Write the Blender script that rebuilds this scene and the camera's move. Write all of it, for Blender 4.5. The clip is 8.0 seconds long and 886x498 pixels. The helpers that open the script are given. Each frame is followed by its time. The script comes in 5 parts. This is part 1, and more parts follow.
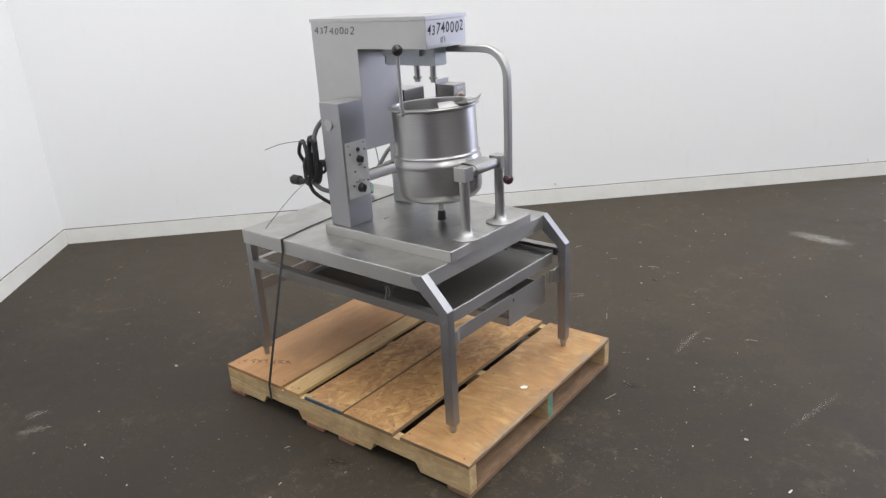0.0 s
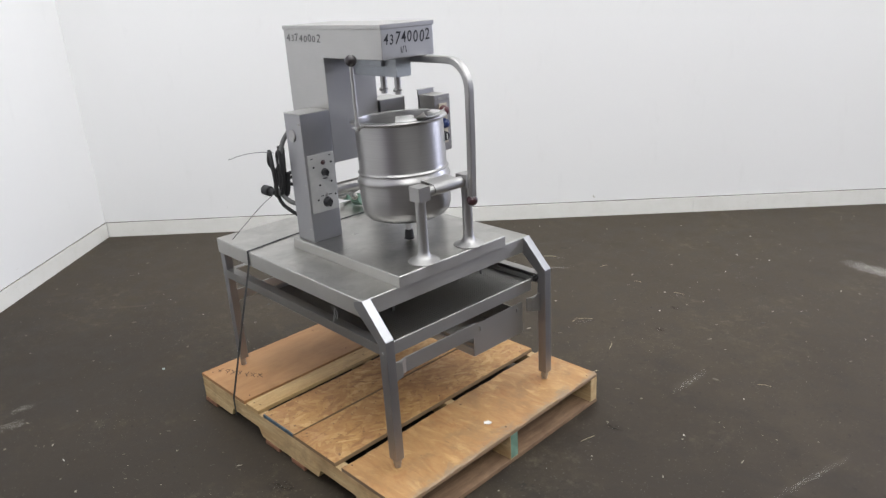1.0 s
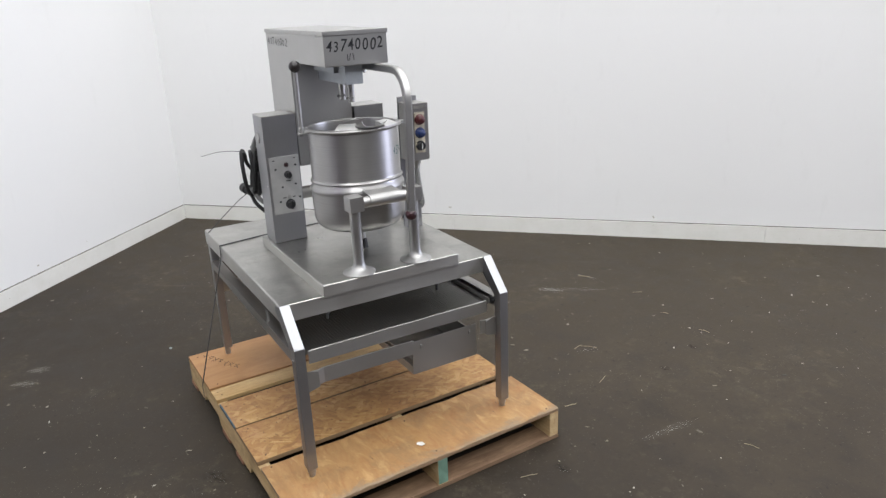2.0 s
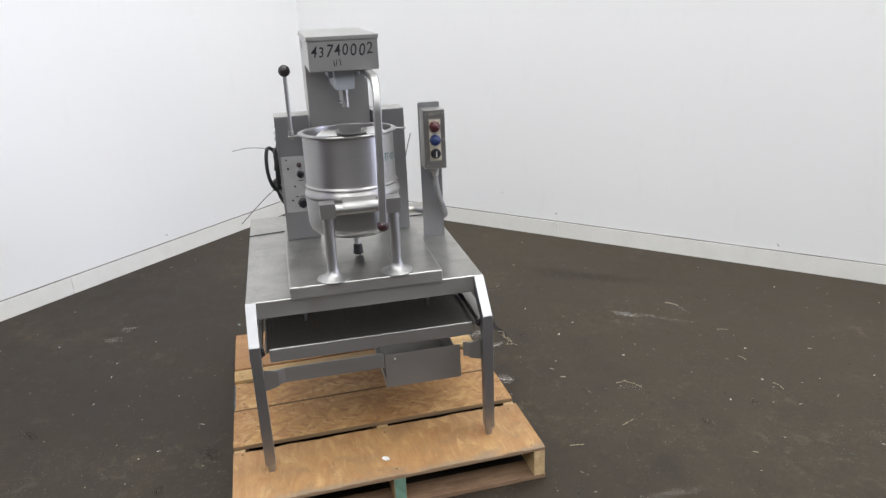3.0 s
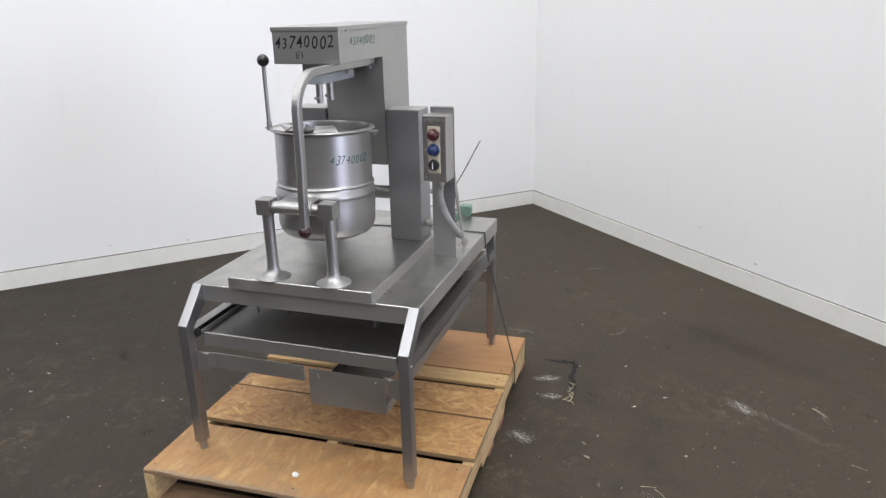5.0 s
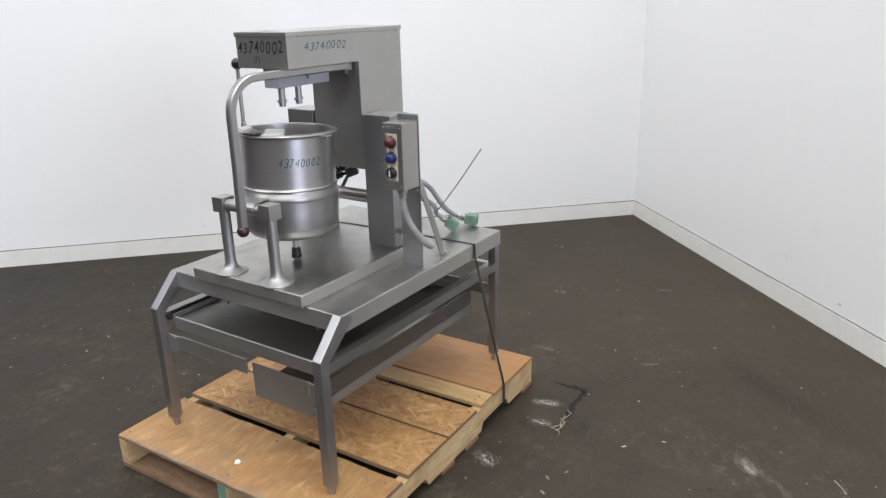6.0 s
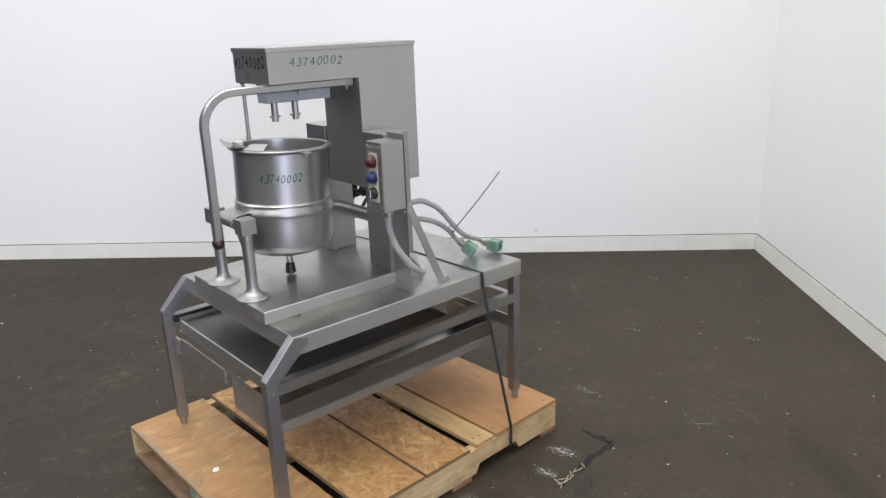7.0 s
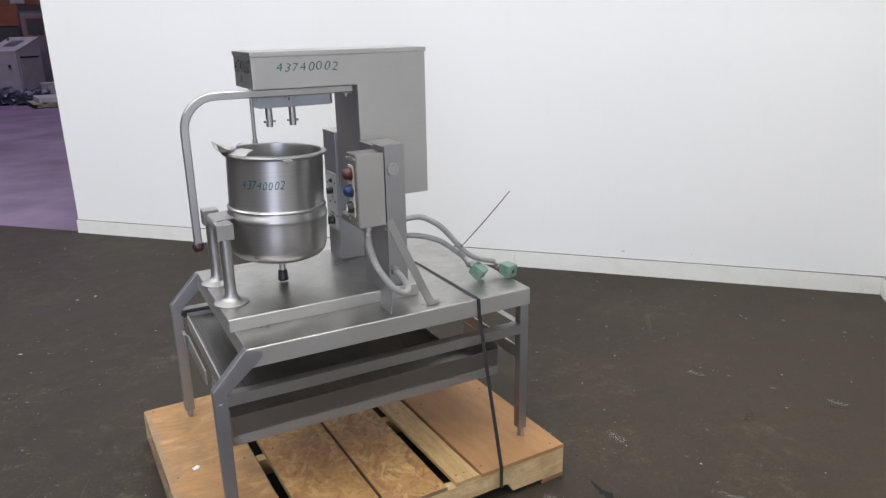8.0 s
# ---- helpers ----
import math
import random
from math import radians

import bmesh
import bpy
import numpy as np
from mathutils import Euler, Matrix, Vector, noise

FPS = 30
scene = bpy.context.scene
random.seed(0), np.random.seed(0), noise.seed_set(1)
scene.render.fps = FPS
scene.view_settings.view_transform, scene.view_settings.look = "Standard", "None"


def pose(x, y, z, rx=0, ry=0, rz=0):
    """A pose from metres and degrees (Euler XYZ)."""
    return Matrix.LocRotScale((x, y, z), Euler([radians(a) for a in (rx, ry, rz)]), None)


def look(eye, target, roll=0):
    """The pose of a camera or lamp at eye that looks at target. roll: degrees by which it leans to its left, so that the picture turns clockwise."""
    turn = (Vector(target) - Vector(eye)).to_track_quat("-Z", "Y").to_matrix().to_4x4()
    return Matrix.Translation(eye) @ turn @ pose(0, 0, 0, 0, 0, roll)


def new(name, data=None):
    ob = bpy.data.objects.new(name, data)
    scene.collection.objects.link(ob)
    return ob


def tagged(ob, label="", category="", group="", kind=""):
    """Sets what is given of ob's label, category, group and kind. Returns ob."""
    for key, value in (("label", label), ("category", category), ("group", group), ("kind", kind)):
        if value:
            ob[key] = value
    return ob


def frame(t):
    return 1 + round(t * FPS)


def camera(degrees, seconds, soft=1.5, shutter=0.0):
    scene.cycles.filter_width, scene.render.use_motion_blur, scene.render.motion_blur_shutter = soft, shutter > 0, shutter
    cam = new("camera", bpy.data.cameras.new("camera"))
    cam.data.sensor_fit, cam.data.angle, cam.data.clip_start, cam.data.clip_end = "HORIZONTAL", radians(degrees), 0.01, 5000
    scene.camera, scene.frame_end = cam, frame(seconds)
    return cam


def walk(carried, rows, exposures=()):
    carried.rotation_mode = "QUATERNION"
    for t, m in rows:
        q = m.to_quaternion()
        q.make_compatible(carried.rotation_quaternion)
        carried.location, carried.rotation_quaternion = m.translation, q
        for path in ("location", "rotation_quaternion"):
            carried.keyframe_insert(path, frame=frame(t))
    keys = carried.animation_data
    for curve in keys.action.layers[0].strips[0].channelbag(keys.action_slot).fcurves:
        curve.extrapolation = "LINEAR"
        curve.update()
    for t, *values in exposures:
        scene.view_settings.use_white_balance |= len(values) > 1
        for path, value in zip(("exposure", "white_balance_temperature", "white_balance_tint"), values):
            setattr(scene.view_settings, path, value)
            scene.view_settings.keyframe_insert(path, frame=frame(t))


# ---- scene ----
cam = camera(63.5, 8.0, soft=1.4)
PATH = [
    (0, (1.798, -1.939, 1.54), (0.589, -0.503, 0.85), -3.4),
    (0.2, (1.831, -1.867, 1.527), (0.595, -0.451, 0.844), -3.65),
    (0.5, (1.883, -1.733, 1.54), (0.573, -0.371, 0.884), -3.5),
    (0.7, (1.921, -1.642, 1.548), (0.591, -0.313, 0.866), -3.12),
    (1, (2.01, -1.505, 1.543), (0.614, -0.246, 0.86), -3.4),
    (1.2, (2.12, -1.387, 1.531), (0.667, -0.175, 0.882), -2.02),
    (1.5, (2.244, -1.232, 1.553), (0.727, -0.118, 0.876), -2),
    (1.7, (2.289, -1.119, 1.54), (0.735, -0.059, 0.862), -2.3),
    (2.8, (2.475, -0.367, 1.538), (0.655, 0.125, 0.872), -2.1),
    (3, (2.506, -0.214, 1.556), (0.666, 0.19, 0.886), -2.5),
    (3.2, (2.495, -0.075, 1.525), (0.632, 0.258, 0.879), -2.57),
    (3.5, (2.43, 0.098, 1.522), (0.544, 0.276, 0.881), -1),
    (3.7, (2.413, 0.238, 1.518), (0.526, 0.296, 0.859), -2.39),
    (4, (2.385, 0.445, 1.509), (0.495, 0.353, 0.86), -2.8),
    (4.2, (2.376, 0.6, 1.517), (0.505, 0.388, 0.844), -1.81),
    (4.5, (2.33, 0.797, 1.524), (0.477, 0.446, 0.858), -2.2),
    (4.7, (2.269, 0.901, 1.504), (0.429, 0.464, 0.851), -1.9),
    (5.8, (1.851, 1.516, 1.522), (0.245, 0.527, 0.857), -1),
    (6, (1.781, 1.667, 1.523), (0.209, 0.616, 0.871), -1.4),
    (6.2, (1.685, 1.733, 1.504), (0.155, 0.607, 0.878), -1.35),
    (6.5, (1.533, 1.825, 1.527), (0.082, 0.603, 0.893), -0.6),
    (6.7, (1.439, 1.904, 1.519), (0.053, 0.608, 0.887), -1.82),
    (7, (1.277, 2.037, 1.508), (0.021, 0.604, 0.902), -2),
    (7.2, (1.171, 2.134, 1.511), (0.016, 0.631, 0.874), -2.47),
    (7.5, (1.03, 2.181, 1.508), (-0.047, 0.623, 0.865), -2.3),
    (7.7, (0.895, 2.191, 1.498), (-0.101, 0.571, 0.878), -1.68),
    (8, (0.747, 2.205, 1.515), (-0.149, 0.52, 0.918), -1.1),
]
walk(cam, [(t, look(eye, target, roll)) for t, eye, target, roll in PATH], [(0.0, 0.08), (3.0, 0.05), (4.5, 0.0), (6.0, 0.01), (7.5, -0.01), (8.0, -0.07)])

# ---- world and light ----
world = bpy.data.worlds.new("hall_air")
world.use_nodes = True
world.node_tree.nodes["Background"].inputs[0].default_value = (0.80, 0.86, 1.0, 1)
world.node_tree.nodes["Background"].inputs[1].default_value = 0.2
scene.world = world
scene.view_settings.exposure = 0.0


def area_lamp(name, eye, target, w, h, watts, colour):
    data = bpy.data.lights.new(name, "AREA")
    data.shape, data.size, data.size_y, data.energy, data.color = "RECTANGLE", w, h, watts, colour
    ob = new(name, data)
    ob.matrix_world = look(eye, target)
    return ob


# rows of ceiling tubes over the booth, and the open dock door past the end of the long wall
for x, y, watts in ((-0.7, 0.0, 270), (2.5, -3.1, 98), (2.5, 3.1, 225), (5.8, -3.1, 370), (5.8, 3.1, 240)):
    area_lamp("ceiling_tubes", (x, y, 6.0), (x, y, 0), 3.1, 4.6, watts, (0.982, 0.99, 1.0))
area_lamp("dock_door_daylight", (3.6, 8.2, 1.9), (0.3, 0.0, 1.0), 2.6, 3.4, 300, (0.74, 0.78, 1.0))
area_lamp("hall_lamp", (2.0, -14.0, 6.6), (2.0, -14.0, 0), 5.0, 8.0, 340, (0.82, 0.73, 1.0))


# ---- materials ----
class Nodes:
    def __init__(self, name, old=None):
        self.mat = old or bpy.data.materials.new(name)
        self.mat.use_nodes = True
        self.tree = self.mat.node_tree
        self.bsdf = self.tree.nodes["Principled BSDF"]
        self.out = self.tree.nodes["Material Output"]
        self.tc = self.node("ShaderNodeTexCoord")

    def node(self, kind, **props):
        n = self.tree.nodes.new(kind)
        for k, v in props.items():
            setattr(n, k, v)
        return n

    def link(self, a, b):
        self.tree.links.new(a, b)

    def coords(self, scale=(1, 1, 1), rot=(0, 0, 0), space="Object"):
        out = self.tc.outputs[space]
        if any(rot):
            out = self.turned(out, rot[2])
        m = self.node("ShaderNodeMapping")
        m.inputs["Scale"].default_value = scale
        self.link(out, m.inputs["Vector"])
        return m.outputs[0]

    def turned(self, vec, angle):
        r = self.node("ShaderNodeVectorRotate", rotation_type="Z_AXIS")
        r.inputs["Angle"].default_value = angle
        self.link(vec, r.inputs["Vector"])
        return r.outputs[0]

    def upward(self):
        """1 on level faces, 0 on the cut edges."""
        geo = self.node("ShaderNodeNewGeometry")
        sep = self.node("ShaderNodeSeparateXYZ")
        self.link(geo.outputs["True Normal"], sep.inputs[0])
        return self.math("GREATER_THAN", sep.outputs[2], 0.6)

    def noise(self, vec, scale=5.0, detail=4.0, rough=0.55, distort=0.0):
        n = self.node("ShaderNodeTexNoise")
        n.inputs["Scale"].default_value, n.inputs["Detail"].default_value = scale, detail
        n.inputs["Roughness"].default_value, n.inputs["Distortion"].default_value = rough, distort
        self.link(vec, n.inputs["Vector"])
        return n.outputs["Fac"]

    def ramp(self, fac, stops):
        r = self.node("ShaderNodeValToRGB")
        e = r.color_ramp.elements
        while len(e) < len(stops):
            e.new(0.5)
        for el, (p, c) in zip(e, stops):
            el.position = p
            el.color = (*c, 1) if isinstance(c, tuple) else (c, c, c, 1)
        self.link(fac, r.inputs[0])
        return r.outputs[0]

    def mix(self, fac, a, b, blend="MIX"):
        m = self.node("ShaderNodeMix", data_type="RGBA", blend_type=blend)
        for sock, v in ((m.inputs[0], fac), (m.inputs[6], a), (m.inputs[7], b)):
            if isinstance(v, bpy.types.NodeSocket):
                self.link(v, sock)
            elif isinstance(v, tuple):
                sock.default_value = (*v, 1)
            else:
                sock.default_value = v
        return m.outputs[2]

    def math(self, op, a, b=0.0):
        m = self.node("ShaderNodeMath", operation=op)
        for sock, v in zip(m.inputs, (a, b)):
            if isinstance(v, bpy.types.NodeSocket):
                self.link(v, sock)
            else:
                sock.default_value = v
        return m.outputs[0]

    def bump(self, height, strength=0.2, dist=0.002):
        b = self.node("ShaderNodeBump")
        b.inputs["Strength"].default_value, b.inputs["Distance"].default_value = strength, dist
        self.link(height, b.inputs["Height"])
        self.link(b.outputs[0], self.bsdf.inputs["Normal"])

    def set(self, **vals):
        names = {"base": "Base Color", "rough": "Roughness", "metal": "Metallic", "ior": "IOR", "aniso": "Anisotropic",
                 "coat": "Coat Weight", "spec": "Specular IOR Level", "alpha": "Alpha"}
        for k, v in vals.items():
            sock = self.bsdf.inputs[names[k]]
            if isinstance(v, bpy.types.NodeSocket):
                self.link(v, sock)
            elif isinstance(v, tuple):
                sock.default_value = (*v, 1)
            else:
                sock.default_value = v
        return self


def steel(name, stretch, tone=(0.60, 0.59, 0.57), rough=(0.26, 0.42), aniso=0.0, grain=0.012):
    """Brushed stainless steel; stretch makes the grain long along one axis."""
    n = Nodes(name)
    v = n.coords(stretch)
    g = n.noise(v, 25, 3, 0.6)
    big = n.noise(n.coords(), 5, 4, 0.6)
    smear = n.noise(n.coords(), 3.5, 5, 0.6, 0.4)
    dark = tuple(c * 0.92 for c in tone)
    col = n.mix(n.ramp(big, [(0.3, 0.0), (0.75, 1.0)]), dark, tone)
    col = n.mix(n.ramp(g, [(0.35, 0.2), (0.65, 0.0)]), col, tuple(c * 0.8 for c in tone))
    r = n.math("ADD", n.math("MULTIPLY", n.ramp(smear, [(0.2, 0.0), (0.8, 1.0)]), rough[1] - rough[0]), rough[0])
    n.set(base=col, rough=r, metal=1.0, aniso=aniso)
    if aniso:
        t = n.node("ShaderNodeTangent", direction_type="RADIAL", axis="Z")
        n.link(t.outputs[0], n.bsdf.inputs["Tangent"])
    if grain:
        n.bump(g, grain, 0.001)
    return n.mat


def kettle_steel():
    """Spun and polished steel: fine level rings, faint smudges."""
    n = Nodes("spun_kettle_steel")
    rings = n.noise(n.coords((0.5, 0.5, 90)), 8, 3, 0.6)
    smudge = n.noise(n.coords((1, 1, 0.6)), 7, 4, 0.55)
    col = n.mix(n.ramp(rings, [(0.3, 0.0), (0.7, 1.0)]), (0.385, 0.379, 0.371), (0.435, 0.428, 0.420))
    r = n.math("ADD", n.math("MULTIPLY", smudge, 0.18), 0.31)
    n.set(base=col, rough=r, metal=1.0, aniso=0.35)
    n.bsdf.inputs["Anisotropic Rotation"].default_value = 0.25
    t = n.node("ShaderNodeTangent", direction_type="RADIAL", axis="Z")
    n.link(t.outputs[0], n.bsdf.inputs["Tangent"])
    return n.mat


def worn_top():
    """Flat steel rubbed cloudy: round swirl scuffs, dull stains and a few pale scratches over a brushed sheet."""
    n = Nodes("worn_steel_top")
    g = n.noise(n.coords((2, 25, 25)), 25, 3, 0.6)
    cloud = n.noise(n.coords(), 7.5, 6, 0.66, 0.5)
    stain = n.noise(n.coords(), 11, 6, 0.7, 0.3)
    col = n.mix(n.ramp(cloud, [(0.35, 0.0), (0.65, 1.0)]), (0.36, 0.353, 0.330), (0.52, 0.512, 0.482))
    col = n.mix(n.ramp(stain, [(0.56, 0.0), (0.74, 0.45)]), col, (0.30, 0.285, 0.25))
    col = n.mix(n.ramp(g, [(0.35, 0.25), (0.65, 0.0)]), col, (0.33, 0.33, 0.32))
    for rot in (0.5, 1.7, 2.6):
        s = n.noise(n.coords((2.5, 70, 5), (0, 0, rot)), 1.8, 4, 0.6)
        col = n.mix(n.ramp(s, [(0.70, 0.0), (0.78, 0.2)]), col, (0.55, 0.54, 0.52))
    r = n.math("ADD", n.math("MULTIPLY", n.ramp(n.math("ADD", n.math("MULTIPLY", cloud, 0.6), n.math("MULTIPLY", stain, 0.4)), [(0.32, 0.0), (0.68, 1.0)]), 0.20), 0.25)
    # folded sides paler than the top, in place of light they catch; also rougher
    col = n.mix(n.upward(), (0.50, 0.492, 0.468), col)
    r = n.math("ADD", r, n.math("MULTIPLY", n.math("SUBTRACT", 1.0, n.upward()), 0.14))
    n.set(base=col, rough=r, metal=1.0)
    n.bump(g, 0.012, 0.001)
    return n.mat


STEEL = steel("brushed_steel", (1, 30, 30), (0.47, 0.465, 0.45), (0.42, 0.54))
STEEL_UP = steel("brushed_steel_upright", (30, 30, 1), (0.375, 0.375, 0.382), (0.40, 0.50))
STEEL_HEAD = steel("satin_steel_housing", (1, 30, 30), (0.47, 0.465, 0.45), (0.38, 0.50))
STEEL_TOP = worn_top()
STEEL_KETTLE = kettle_steel()
STEEL_CAST = steel("satin_cast_steel", (6, 6, 6), (0.44, 0.435, 0.425), (0.40, 0.50))
STEEL_SPOUT = steel("satin_spout_steel", (6, 6, 6), (0.66, 0.655, 0.64), (0.42, 0.5))
STEEL_PAN = steel("dark_shiny_steel", (1, 25, 25), (0.35, 0.335, 0.315), (0.26, 0.40))
STEEL_DARK = steel("dull_zinc_rail", (1, 20, 20), (0.36, 0.35, 0.335), (0.35, 0.5))


PERFORATED = steel("perforated_steel", (3, 3, 3), (0.23, 0.226, 0.215), (0.34, 0.46))


def plain(name, colour, rough=0.5, metal=0.0, vary=0.25, scale=20, bump=0.1):
    n = Nodes(name)
    f = n.noise(n.coords(), scale, 5, 0.6)
    n.set(base=n.mix(n.ramp(f, [(0.3, 0.0), (0.7, 1.0)]), tuple(c * (1 - vary) for c in colour), tuple(min(1, c * (1 + vary * 0.5)) for c in colour)),
          rough=rough, metal=metal)
    n.bump(f, bump, 0.001)
    return n.mat


BLACK_PLASTIC = plain("black_plastic", (0.018, 0.018, 0.02), 0.35)
BLACK_RUBBER = plain("black_rubber_cable", (0.013, 0.013, 0.014), 0.6)
GREY_CONDUIT = plain("grey_sheathed_conduit", (0.30, 0.30, 0.29), 0.45)
GREY_DARK = plain("dark_grey_sheath", (0.13, 0.13, 0.13), 0.45)
JOINT_SHADE = plain("shaded_joint_line", (0.075, 0.066, 0.052), 0.8, 0.0, 0.7, 12)
GREEN_PLUG = plain("green_painted_plug", (0.15, 0.255, 0.19), 0.5, 0.0, 0.35)
BALL_BLACK = plain("black_ball", (0.020, 0.016, 0.016), 0.28, 0.0, 0.4, 30)
BALL = plain("dark_maroon_ball", (0.040, 0.016, 0.019), 0.28, 0.0, 0.5, 30)
RED_LENS = plain("red_lens", (0.060, 0.008, 0.010), 0.38)
BLUE_LENS = plain("blue_lens", (0.008, 0.022, 0.095), 0.38)
CREAM = plain("cream_legend_plate", (0.52, 0.47, 0.36), 0.5)
PANEL_GREY = plain("grey_control_panel", (0.46, 0.46, 0.45), 0.42, 0.3, 0.12)
BOX_GREY = steel("grey_control_box", (8, 8, 1), (0.45, 0.44, 0.42), (0.34, 0.46))
GEAR_WHITE = plain("pale_blue_gear_housing", (0.35, 0.375, 0.40), 0.4, 0.3, 0.1)
INK_BLACK = plain("black_marker_ink", (0.012, 0.012, 0.015), 0.7)
INK_GREEN = plain("teal_marker_ink", (0.018, 0.105, 0.098), 0.5, 0.2, 0.5, 60)
PITCH = plain("crumbled_black_filler", (0.008, 0.0075, 0.007), 0.9, 0.0, 0.5, 60, 0.6)
INK_FAINT = plain("faded_pencil_ink", (0.10, 0.06, 0.035), 0.8)
ZIP = plain("dark_zip_tie", (0.085, 0.085, 0.09), 0.5)
WHITE_LEVER = plain("white_switch_lever", (0.7, 0.7, 0.68), 0.4)
BRASS = plain("dull_plated_fitting", (0.45, 0.44, 0.40), 0.35, 0.9)


def timber(name, light, dark, axis_scale, rough=0.62, ring=9.0, stain=0.35, fibre=0.5, knots=0.0):
    n = Nodes(name)
    info = n.node("ShaderNodeObjectInfo")
    add = n.node("ShaderNodeVectorMath", operation="ADD")
    comb = n.node("ShaderNodeCombineXYZ")
    n.link(n.math("MULTIPLY", info.outputs["Random"], 7.0), comb.inputs[0])
    n.link(n.math("MULTIPLY", info.outputs["Random"], 13.0), comb.inputs[1])
    n.link(n.coords(axis_scale), add.inputs[0])
    n.link(comb.outputs[0], add.inputs[1])
    v = add.outputs[0]
    wide = n.noise(v, ring, 3, 0.5, 1.2)
    fine = n.noise(v, ring * 9, 4, 0.65)
    blot = n.noise(n.coords(), 7, 5, 0.65)
    col = n.mix(n.ramp(wide, [(0.32, 0.0), (0.5, 0.55), (0.68, 1.0)]), dark, light)
    col = n.mix(n.ramp(fine, [(0.32, fibre), (0.6, 0.0)]), col, tuple(c * 0.55 for c in dark))
    col = n.mix(n.ramp(blot, [(0.5, 0.0), (0.75, stain)]), col, tuple(c * 0.45 for c in dark))
    if knots:
        vor = n.node("ShaderNodeTexVoronoi", feature="F1")
        vor.inputs["Scale"].default_value = knots
        n.link(n.coords(tuple(0.45 if a == min(axis_scale) else 1.0 for a in axis_scale)), vor.inputs["Vector"])
        ring = n.math("ADD", vor.outputs["Distance"], n.math("MULTIPLY", fine, 0.05))
        col = n.mix(n.ramp(ring, [(0.13, 0.9), (0.20, 0.0)]), col, (0.13, 0.062, 0.028))
        mould = n.math("MULTIPLY", n.ramp(n.noise(n.coords(), 60, 5, 0.7), [(0.60, 0.0), (0.70, 0.6)]), n.ramp(n.noise(n.coords(), 6, 3, 0.5), [(0.45, 0.0), (0.58, 1.0)]))
        col = n.mix(mould, col, (0.085, 0.070, 0.048))
    n.set(base=col, rough=rough)
    n.bump(fine, 0.25, 0.001)
    return n.mat


def worn_ply():
    """Plywood rubbed grey along its long edges."""
    mat = timber("yellowed_plywood", (0.385, 0.222, 0.090), (0.295, 0.155, 0.056), (0.9, 3.6, 3), 0.55, 2.6, 0.3, 0.22)
    n = Nodes("", mat)
    before = n.bsdf.inputs["Base Color"].links[0].from_socket
    sep = n.node("ShaderNodeSeparateXYZ")
    n.link(n.tc.outputs["Generated"], sep.inputs[0])
    flame = n.noise(n.coords((1.3, 3.2, 1)), 5.5, 5, 0.6, 1.2)
    before = n.mix(n.ramp(flame, [(0.34, 0.75), (0.48, 0.0)]), before, (0.27, 0.122, 0.040))
    before = n.mix(n.ramp(flame, [(0.54, 0.0), (0.68, 0.65)]), before, (0.50, 0.32, 0.14))
    edge = n.ramp(sep.outputs[0], [(0.80, 0.0), (1.0, 0.34)])
    f = n.noise(n.coords((1, 0.6, 1)), 16, 6, 0.7, 0.4)
    fac = n.ramp(n.math("ADD", edge, f), [(0.66, 0.0), (0.84, 0.8)])
    col = n.mix(fac, before, (0.215, 0.165, 0.110))
    dark = n.ramp(n.noise(n.coords((1, 2.2, 1)), 21, 5, 0.7), [(0.67, 0.0), (0.73, 0.75)])
    col = n.mix(dark, col, (0.10, 0.056, 0.028))
    smudge = n.noise(n.coords((1, 0.8, 1)), 8, 6, 0.7, 0.3)
    col = n.mix(n.ramp(smudge, [(0.48, 0.0), (0.68, 0.6)]), col, (0.185, 0.118, 0.060))
    pale = n.noise(n.coords((1.5, 1, 1)), 30, 4, 0.7)
    col = n.mix(n.ramp(pale, [(0.66, 0.0), (0.74, 0.5)]), col, (0.46, 0.34, 0.19))
    line = n.noise(n.coords((1.2, 26, 1)), 4.5, 5, 0.7, 0.6)
    col = n.mix(n.ramp(line, [(0.60, 0.0), (0.70, 0.55)]), col, (0.20, 0.098, 0.036))
    gouge = n.math("MULTIPLY", n.ramp(n.noise(n.coords((5, 28, 1)), 2.6, 4, 0.6), [(0.66, 0.0), (0.69, 0.9)]), n.ramp(n.noise(n.coords(), 5, 3, 0.5), [(0.50, 0.0), (0.60, 1.0)]))
    col = n.mix(gouge, col, (0.055, 0.032, 0.018))
    col = n.mix(n.upward(), (0.20, 0.132, 0.076), col)
    n.set(base=col)
    return mat


PLY_BACK = timber("reddish_plywood", (0.395, 0.212, 0.088), (0.315, 0.157, 0.060), (5, 1, 5), 0.6, 2.2, 0.35, 0.14)
PLY_FRONT = worn_ply()
PINE = timber("pale_pine", (0.55, 0.385, 0.180), (0.42, 0.262, 0.105), (10, 1, 10), 0.6, 4.0, 0.15, 0.5, 4.0)
PINE_LONG = timber("pale_pine_stringer", (0.60, 0.450, 0.245), (0.44, 0.290, 0.135), (1, 10, 10), 0.65, 3.0, 0.75, 0.4, 5.0)
WALL_MARK = plain("brown_scuff_mark", (0.52, 0.49, 0.43), 0.7, 0.0, 0.5, 60)
PINE_DIRTY = timber("dirty_dark_pine_board", (0.26, 0.165, 0.095), (0.17, 0.100, 0.055), (10, 1, 10), 0.75, 4.0, 0.5)
PINE_RED = timber("reddish_pine_board", (0.30, 0.150, 0.088), (0.22, 0.105, 0.060), (10, 1, 10), 0.65, 4.0, 0.3)


